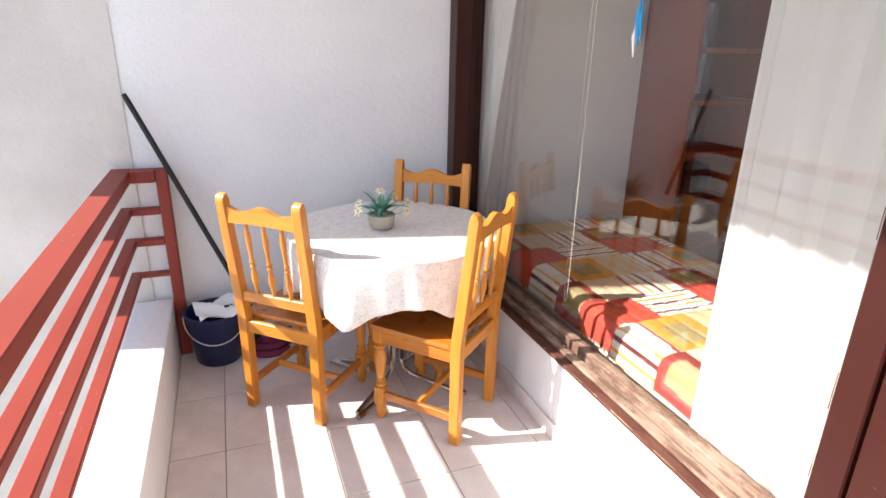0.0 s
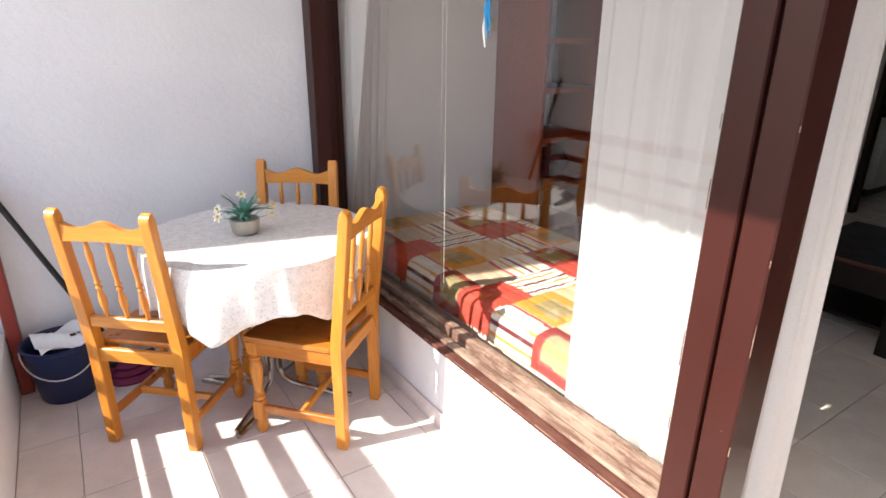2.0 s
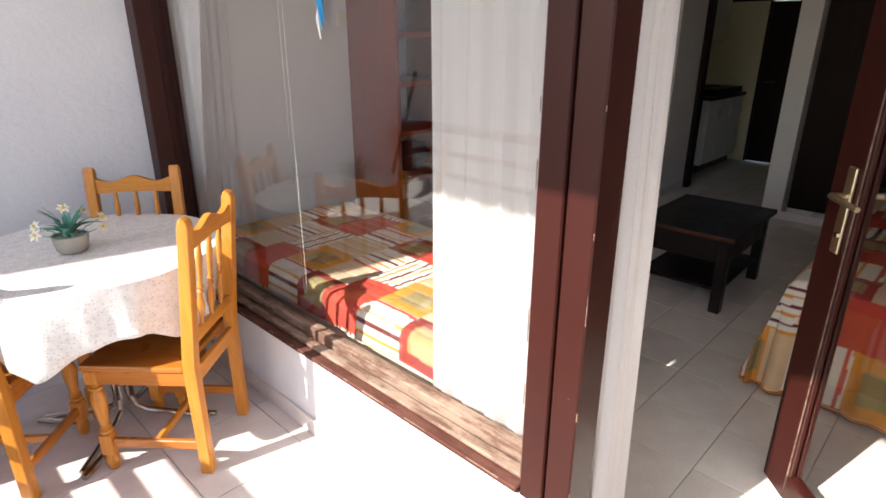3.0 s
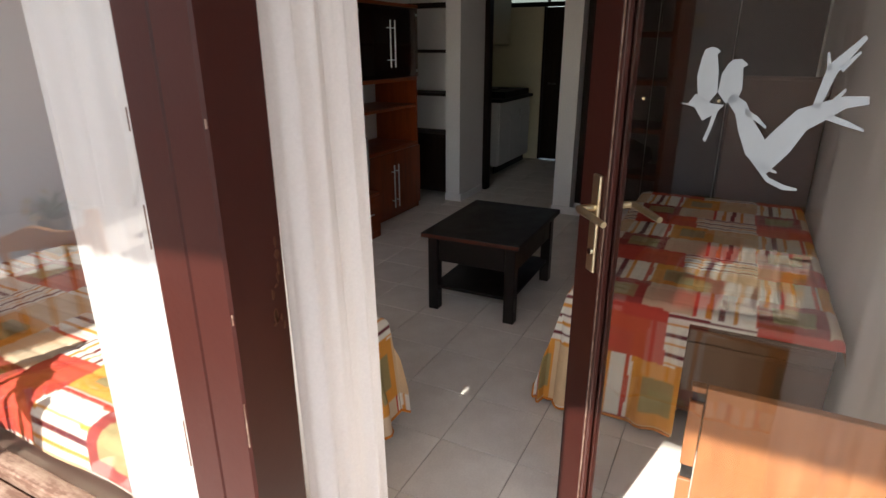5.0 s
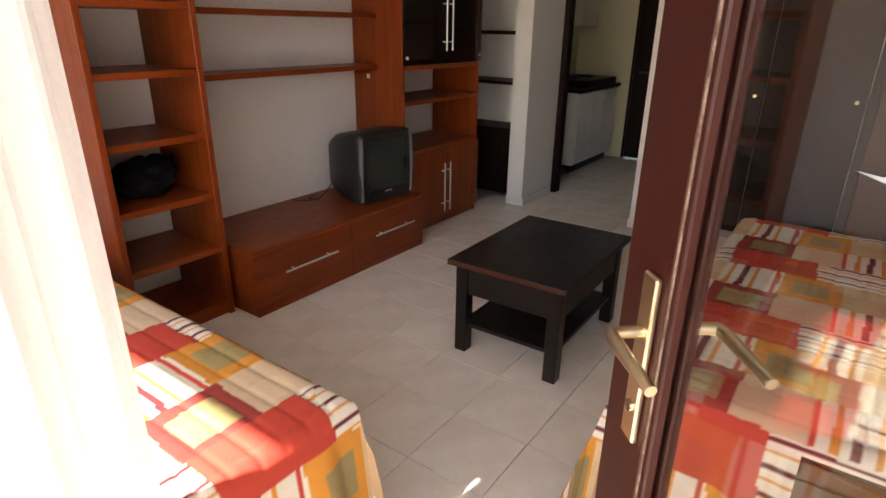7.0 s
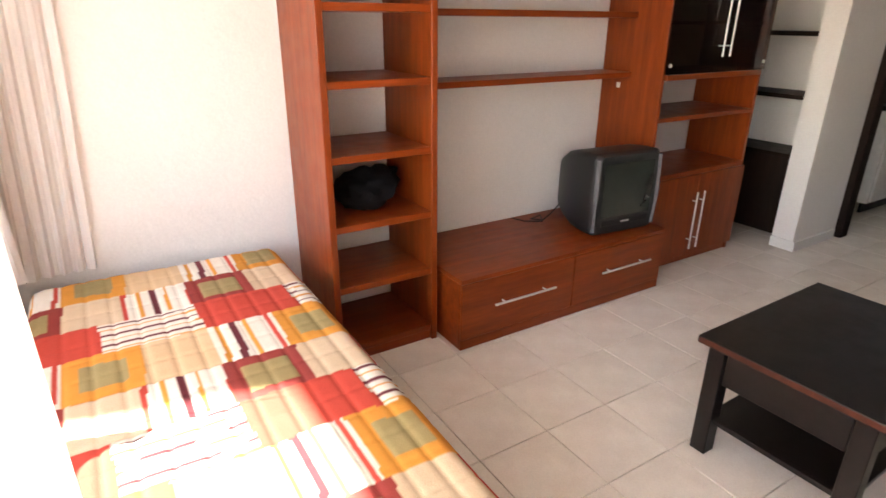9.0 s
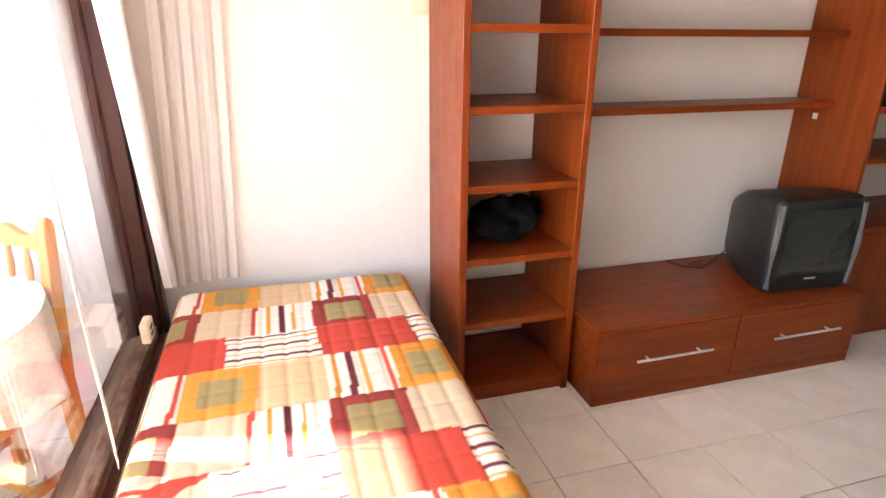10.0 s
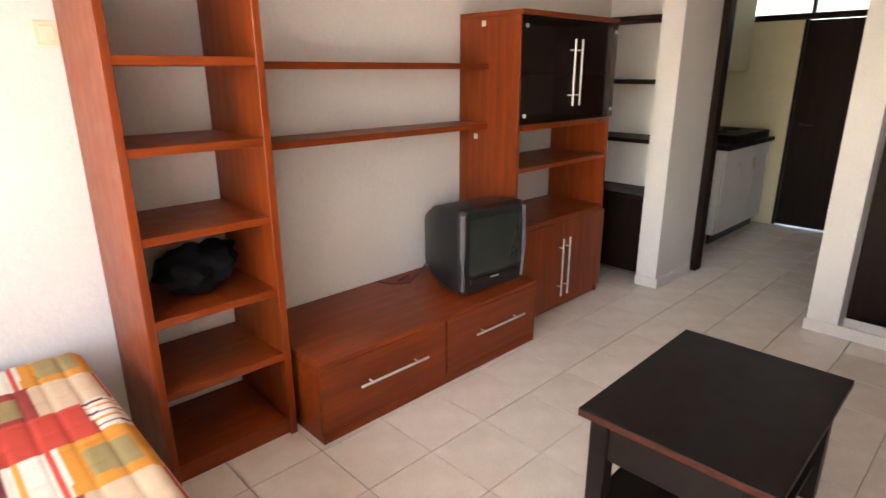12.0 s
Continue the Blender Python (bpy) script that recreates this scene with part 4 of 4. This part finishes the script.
hb = thing("headboard", "brown wooden headboard at the end of the bed", "headboard")
box_part("panel", (5.36, 0.0, 0.0), (5.39, 0.53, 1.27), BROWN, hb, 0.004)
box_part("cap", (5.352, -0.005, 1.27), (5.398, 0.535, 1.29), BROWN, hb, 0.004)


# ---- wall unit ----
def handle_bar(parent, a, b, out, r=0.006):
    a, b, out = Vector(a), Vector(b), Vector(out)
    d = (b - a).normalized()
    bm = bmesh.new()
    add_tube(bm, [a + out, b + out], r, 10)
    h = part("handle", bm, STEEL, parent, "brushed steel bar handle", True)
    for f in (0.16, 0.84):
        p = a.lerp(b, f)
        bm = bmesh.new()
        add_tube(bm, [p, p + out], r * 0.75, 8)
        part("handle_post", bm, STEEL, h, "", True)


def shelf_tower():
    t = thing("shelf_unit", "tall open cherry-laminate shelf unit against the wall", "shelf unit")
    x0, x1, y0, y1, z1 = 3.017, 3.54, 3.108, 3.56, 2.13
    box_part("side_panel", (x0, y0, 0), (x0 + 0.03, y1, z1), CHERRY_Z, t, 0.002)
    box_part("side_panel", (x1 - 0.03, y0, 0), (x1, y1, z1), CHERRY_Z, t, 0.002)
    for z in (1.81, 1.516, 1.234, 0.939, 0.642, 0.357):
        box_part("shelf", (x0 + 0.03, y0 + 0.006, z), (x1 - 0.03, y1, z + 0.03), CHERRY, t, 0.002)
    box_part("base_shelf", (x0 + 0.03, y0 + 0.012, 0.05), (x1 - 0.03, y1, 0.08), CHERRY, t, 0.002)
    box_part("plinth", (x0 + 0.03, y0 + 0.02, 0.0), (x1 - 0.03, y0 + 0.038, 0.049), CHERRY, t, 0.001)
    box_part("top_panel", (x0 + 0.03, y0, z1 - 0.03), (x1 - 0.03, y1, z1), CHERRY, t, 0.002)


shelf_tower()
for z in (1.505, 1.183):
    ob = box_part("wall_shelf", (3.542, 3.335, z), (4.993, 3.567, z + 0.03), CHERRY, None, 0.002)
    tagged(ob, "long cherry-laminate shelf fixed between the two cabinets", "shelf", "long wall shelves")


def tv_bench():
    t = thing("tv_bench", "low cherry-laminate television bench with two drawers", "tv bench")
    x0, x1, y0, y1, z1 = 3.57, 4.988, 2.94, 3.56, 0.37
    box_part("body", (x0 + 0.02, y0 + 0.02, 0.0), (x1 - 0.02, y1, z1 - 0.022), CHERRY, t, 0.002)
    box_part("side_panel", (x0, y0 + 0.018, 0.0), (x0 + 0.0195, y1, z1 - 0.022), CHERRY, t, 0.002)
    box_part("side_panel", (x1 - 0.0195, y0 + 0.018, 0.0), (x1, y1, z1 - 0.022), CHERRY, t, 0.002)
    box_part("top_panel", (x0, y0, z1 - 0.0215), (x1, y1, z1), CHERRY, t, 0.003)
    box_part("plinth", (x0, y0 + 0.004, 0.0), (x1, y0 + 0.0175, 0.05), CHERRY, t, 0.001)
    for a, b, h in ((x0, 4.279, 3.75), (4.283, x1, 4.47)):
        d = box_part("drawer", (a + 0.002, y0, 0.053), (b - 0.002, y0 + 0.0175, z1 - 0.024), CHERRY, t, 0.002)
        handle_bar(d, (h, y0, 0.216), (h + 0.383, y0, 0.216), (0, -0.03, 0))


tv_bench()


def glass_cabinet():
    t = thing("display_cabinet", "tall cherry-laminate cabinet with smoked glass doors and open niche", "cabinet")
    x0, x1, y0, y1, z1 = 4.995, 5.945, 3.10, 3.56, 1.80
    xm = (x0 + x1) / 2
    box_part("side_panel", (x0, y0 + 0.02, 0), (x0 + 0.025, y1, z1 - 0.026), CHERRY_Z, t, 0.002)
    box_part("side_panel", (x1 - 0.025, y0 + 0.02, 0), (x1, y1, z1 - 0.026), CHERRY_Z, t, 0.002)
    box_part("top_panel", (x0, y0, z1 - 0.025), (x1, y1, z1), CHERRY, t, 0.002)
    for z in (0.60, 1.18):
        box_part("shelf", (x0 + 0.025, y0 + 0.004, z), (x1 - 0.025, y1, z + 0.03), CHERRY, t, 0.002)
    box_part("shelf", (x0 + 0.025, y0 + 0.02, 0.945), (x1 - 0.025, y1, 0.97), CHERRY, t, 0.002)
    box_part("shelf", (x0 + 0.025, y0 + 0.05, 1.47), (x1 - 0.025, y1, 1.49), CHERRY, t, 0.002)
    box_part("base_shelf", (x0 + 0.025, y0 + 0.02, 0.05), (x1 - 0.025, y1, 0.07), CHERRY, t, 0.002)
    box_part("plinth", (x0 + 0.025, y0 + 0.03, 0.0), (x1 - 0.025, y0 + 0.045, 0.048), CHERRY, t, 0.001)
    for s, (a, b) in ((1, (x0 + 0.002, xm - 0.0015)), (-1, (xm + 0.0015, x1 - 0.002))):
        d = box_part("door", (a, y0, 0.055), (b, y0 + 0.019, 0.597), CHERRY_Z, t, 0.002)
        hx = xm - s * 0.035
        handle_bar(d, (hx, y0, 0.11), (hx, y0, 0.49), (0, -0.03, 0))
        g = box_part("glass_door", (a, y0 + 0.006, 1.213), (b, y0 + 0.012, z1 - 0.028), SMOKED, t, 0.001, "smoked glass door")
        handle_bar(g, (hx, y0 + 0.006, 1.30), (hx, y0 + 0.006, 1.665), (0, -0.035, 0))
        for z in (1.26, 1.72):
            bm = bmesh.new()
            hp = (a + 0.03 if s > 0 else b - 0.03)
            add_tube(bm, [(hp, y0 + 0.005, z), (hp, y0 - 0.003, z)], 0.011, 12)
            part("hinge", bm, STEEL, g, "round steel glass hinge")
    for y, z in ((3.41, 1.118), (3.36, 1.727)):
        box_part("cover_cap", (x0 - 0.004, y, z), (x0 - 0.0002, y + 0.028, z + 0.03), PAPER, t, 0.001, "small white plastic cover")


glass_cabinet()


def television():
    m = Matrix.Translation((4.725, 3.035, 0.371)) @ Matrix.Rotation(radians(-5), 4, "Z")
    t = thing("television", "old dark grey tube television on the bench", "television", m)
    w, h = 0.46, 0.46
    def loop(bm, hw, z0, z1, y, r):
        pts = []
        for cx, cz, a0 in ((hw - r, z1 - r, 0), (-hw + r, z1 - r, 90), (-hw + r, z0 + r, 180), (hw - r, z0 + r, 270)):
            for k in range(5):
                a = radians(a0 + 22.5 * k)
                pts.append(bm.verts.new((cx + r * math.cos(a), y, cz + r * math.sin(a))))
        return pts
    bm = bmesh.new()
    secs = [(0.225, 0.0, 0.455, 0.05, 0.03), (0.228, 0.0, 0.458, 0.09, 0.03), (0.222, 0.005, 0.45, 0.2, 0.04), (0.185, 0.02, 0.42, 0.32, 0.05), (0.14, 0.04, 0.37, 0.42, 0.05), (0.11, 0.06, 0.32, 0.46, 0.04)]
    loops = [loop(bm, *s[:3], s[3], s[4]) for s in secs]
    for p, q in zip(loops, loops[1:]):
        for i in range(len(p)):
            bm.faces.new((p[i], p[(i + 1) % len(p)], q[(i + 1) % len(p)], q[i]))
    bm.faces.new(loops[0])
    bm.faces.new(loops[-1][::-1])
    part("case", bm, TV_GREY, t, "", True)
    bm = bmesh.new()
    secs = [(0.212, 0.01, 0.445, -0.004, 0.035), (0.230, 0.002, 0.46, 0.018, 0.035), (0.230, 0.002, 0.46, 0.049, 0.035)]
    loops = [loop(bm, *s[:3], s[3], s[4]) for s in secs]
    for p, q in zip(loops, loops[1:]):
        for i in range(len(p)):
            bm.faces.new((p[i], p[(i + 1) % len(p)], q[(i + 1) % len(p)], q[i]))
    bm.faces.new(loops[0])
    bm.faces.new(loops[-1][::-1])
    bz = part("bezel", bm, TV_GREY, t, "", True)
    for s in (-1, 1):
        bm = bmesh.new()
        add_tube(bm, [(s * 0.215, 0.0, 0.03), (s * 0.224, -0.006, 0.23), (s * 0.215, 0.0, 0.43)], 0.014, 8)
        part("side_trim", bm, TV_SILVER, t, "silver-grey side strip", True)
    bm = bmesh.new()
    n = 12
    g = [[bm.verts.new((-0.178 + 0.356 * i / n, -0.008 - 0.018 * (1 - ((i / n - 0.5) * 2) ** 2) * (1 - ((j / n - 0.5) * 2) ** 2), 0.105 + 0.30 * j / n)) for j in range(n + 1)] for i in range(n + 1)]
    for i in range(n):
        for j in range(n):
            bm.faces.new((g[i][j], g[i + 1][j], g[i + 1][j + 1], g[i][j + 1]))
    part("screen", bm, SCREEN, t, "dull greenish-grey tube screen", True)
    box_part("control_strip", (-0.17, -0.010, 0.055), (0.17, -0.003, 0.085), BLACK, t, 0.002)
    box_part("maker_mark", (-0.03, -0.0125, 0.067), (0.03, -0.010, 0.075), STEEL, t, 0.0, "small pale maker's mark")
    bm = bmesh.new()
    add_tube(bm, [(4.62, 3.44, 0.45), (4.56, 3.45, 0.39), (4.47, 3.42, 0.372), (4.42, 3.47, 0.372), (4.52, 3.50, 0.372), (4.45, 3.40, 0.374), (4.36, 3.46, 0.372), (4.33, 3.545, 0.372)], 0.004, 6)
    tagged(part("power_cable", bm, BLACK, None, "", True), "loose black power cable behind the television", "cable")


television()


def black_bag():
    bm = bmesh.new()
    bmesh.ops.create_icosphere(bm, subdivisions=4, radius=1.0)
    for v in bm.verts:
        p = v.co.copy()
        k = 1 + 0.28 * noise.noise(p * 2.1) + 0.10 * noise.noise(p * 6)
        v.co = Vector((p.x * 0.15 * k, p.y * 0.12 * k, max(-0.085, p.z * 0.095 * k)))
        if p.x > 0.5:
            v.co.z += 0.05 * (p.x - 0.5) * 2
    ob = part("black_bag", bm, BLACK_CLOTH, None, "", True)
    ob.matrix_world = pose(3.29, 3.33, 0.679 + 0.085)
    tagged(ob, "small crumpled black bag lying on a shelf", "bag")


black_bag()


def coffee_table():
    m = pose(3.925, 1.385, 0, 0, 0, 1.0)
    t = thing("coffee_table", "dark wenge coffee table with a drawer and lower shelf", "coffee table", m)
    w, d, h = 0.815, 0.585, 0.475
    bm = bmesh.new()
    add_box(bm, (0, 0, h - 0.028), (w, d, h), 0.004, 2)
    part("tabletop", bm, WENGE, t)
    box_part("edge_strip", (-0.0015, 0.006, h - 0.022), (-0.0002, d - 0.006, h - 0.004), WENGE_EDGE, t, 0.0, "worn reddish table edge")
    for x in (0.03, w - 0.09):
        for y in (0.03, d - 0.09):
            box_part("leg", (x, y, 0), (x + 0.06, y + 0.06, h - 0.0285), WENGE, t, 0.003)
    box_part("side_rail", (0.09, 0.04, h - 0.175), (w - 0.09, 0.058, h - 0.0285), WENGE, t, 0.002)
    box_part("side_rail", (0.09, d - 0.058, h - 0.175), (w - 0.09, d - 0.04, h - 0.0285), WENGE, t, 0.002)
    box_part("drawer", (0.04, 0.094, h - 0.17), (0.058, d - 0.094, h - 0.032), WENGE, t, 0.002)
    box_part("drawer", (w - 0.058, 0.094, h - 0.17), (w - 0.04, d - 0.094, h - 0.032), WENGE, t, 0.002)
    box_part("lower_shelf", (0.05, 0.05, 0.13), (w - 0.05, d - 0.05, 0.15), WENGE, t, 0.002)


coffee_table()

# ---- niche, wardrobe, kitchen, entrance ----
niche = thing("niche_cupboard", "dark cupboard with shelves built into the wall niche", "cupboard")
box_part("cupboard_door", (6.30, 2.995, 0.07), (6.32, 3.56, 0.62), DOOR_BROWN, niche, 0.003)
for z in (0.62, 1.01, 1.405, 1.815):
    box_part("shelf", (6.285, 2.995, z), (6.615, 3.56, z + 0.028), DOOR_BROWN, niche, 0.002)

ward = thing("wardrobe", "built-in dark brown wardrobe with plain doors", "wardrobe")
for i in range(3):
    a = 0.0 + i * 0.575
    d = box_part("door", (6.415, a, 0.08), (6.435, a + 0.57, 2.19), DOOR_BROWN, ward, 0.003)
    bm = bmesh.new()
    add_tube(bm, [(6.414, a + 0.05, 1.05), (6.39, a + 0.05, 1.05)], 0.012, 10)
    part("knob", bm, BRASS, d, "small brass knob", True)

kf = tagged(new("door_frame"), "dark brown frame post of the kitchen opening", "door frame", kind="structure")
box_part("post", (6.843, 2.79, 0.0), (6.94, 2.95, 2.3), DOOR_BROWN, kf, 0.003)


def kitchen():
    t = thing("kitchen_cupboard", "white kitchen base cupboard with plain doors", "cupboard")
    box_part("body", (7.62, 2.98, 0.09), (8.70, 3.54, 0.84), PAPER, t, 0.003)
    for i in range(3):
        a = 7.63 + i * 0.355
        d = box_part("door", (a, 2.96, 0.11), (a + 0.35, 2.978, 0.83), PAPER, t, 0.004)
        box_part("handle", (a + 0.30, 2.94, 0.62), (a + 0.315, 2.958, 0.72), STEEL, d, 0.002)
    box_part("plinth", (7.64, 3.02, 0.0), (8.68, 3.04, 0.088), WENGE, t, 0.001)
    w = box_part("worktop", (7.60, 2.93, 0.842), (8.72, 3.545, 0.88), WENGE, None, 0.004)
    tagged(w, "dark worktop over the kitchen cupboards", "worktop")
    c = thing("cooker_hob", "dark hob standing on the worktop", "hob")
    box_part("body", (7.75, 2.95, 0.881), (8.6, 3.45, 0.955), WENGE, c, 0.006)
    for i in range(2):
        bm = bmesh.new()
        add_lathe(bm, [(0.08, 0), (0.08, 0.012), (0.06, 0.016)], Matrix.Translation((8.0 + 0.33 * i, 3.2, 0.955)), 20)
        part("hotplate", bm, BLACK, c)
    u = thing("wall_cupboard", "cream wall cupboard above the worktop", "cupboard")
    box_part("body", (7.70, 3.25, 1.48), (8.60, 3.54, 2.2), CREAM, u, 0.003)
    for i in range(2):
        box_part("door", (7.705 + 0.45 * i, 3.23, 1.485), (8.145 + 0.45 * i, 3.248, 2.195), CREAM, u, 0.003)


kitchen()


def entrance():
    t = tagged(new("door_2"), "dark brown entrance door with glazed transom above", "door", kind="structure")
    box_part("leaf", (8.84, 1.98, 0.01), (8.88, 2.84, 1.93), DOOR_BROWN, t, 0.003)
    for a, b, top in ((1.953, 1.978, 2.297), (2.842, 2.867, 1.934)):
        box_part("jamb", (8.82, a, 0.0), (8.92, b, top), DOOR_BROWN, t, 0.002)
    box_part("transom_bar", (8.81, 1.98, 1.936), (8.92, 3.428, 1.99), DOOR_BROWN, t, 0.002)
    box_part("transom_post", (8.84, 2.81, 1.992), (8.90, 2.835, 2.297), DOOR_BROWN, t, 0.002)
    # these panes are tinted to dim the light they let in
    for a, b in ((1.98, 2.81), (2.835, 3.428)):
        box_part("pane", (8.868, a, 1.99), (8.872, b, 2.297), DIM_GLASS, t, 0.0)
    box_part("vent_grille", (8.828, 2.12, 0.08), (8.839, 2.32, 0.15), STEEL, t, 0.002, "small metal vent grille")
    box_part("closer_arm", (8.79, 2.05, 1.78), (8.838, 2.30, 1.84), SWITCH, t, 0.004, "pale door closer box")
    bm = bmesh.new()
    add_tube(bm, [(8.839, 2.76, 1.0), (8.79, 2.76, 1.0), (8.79, 2.66, 1.0)], 0.009, 8)
    part("handle", bm, WENGE, t, "", True)


entrance()


# ---- floor tiles, built last ----
def tiles(name, floor_name, x0, x1, y0, y1, s, ox, oy, material, z, near, label):
    bm = bmesh.new()
    g = 0.0017
    add_box(bm, (g, g, -0.008), (s - g, s - g, 0.0), 0.0015)
    me = mesh_of(name, bm, material)
    rest = bmesh.new()
    floor = bpy.data.objects[floor_name]
    i0, i1 = math.floor((x0 - ox) / s), math.ceil((x1 - ox) / s)
    j0, j1 = math.floor((y0 - oy) / s), math.ceil((y1 - oy) / s)
    for i in range(i0, i1):
        for j in range(j0, j1):
            a, b = ox + i * s, oy + j * s
            lo, hi = (max(a, x0), max(b, y0)), (min(a + s, x1), min(b + s, y1))
            if hi[0] - lo[0] < 0.01 or hi[1] - lo[1] < 0.01:
                continue
            whole = hi[0] - lo[0] > s - 1e-6 and hi[1] - lo[1] > s - 1e-6
            if whole and near(a, b):
                ob = new(name, me)
            else:
                bm = bmesh.new()
                add_box(bm, (lo[0] - a + g, lo[1] - b + g, -0.008), (hi[0] - a - g, hi[1] - b - g, 0.0), 0.0)
                ob = new(name, mesh_of(name, bm, material))
            ob.location = (a, b, z)
            ob.parent = floor


tiles("floor_tile", "floor_balcony", 0.242, 1.718, -1.3, 3.478, 0.40, 0.447, 2.54, TILE_OUT, 0.0, lambda a, b: True, "")
tiles("floor_tile", "floor_room", 1.865, 8.82, -0.018, 3.568, 0.319, 3.543, 2.603, TILE_IN, 0.0, lambda a, b: True, "")
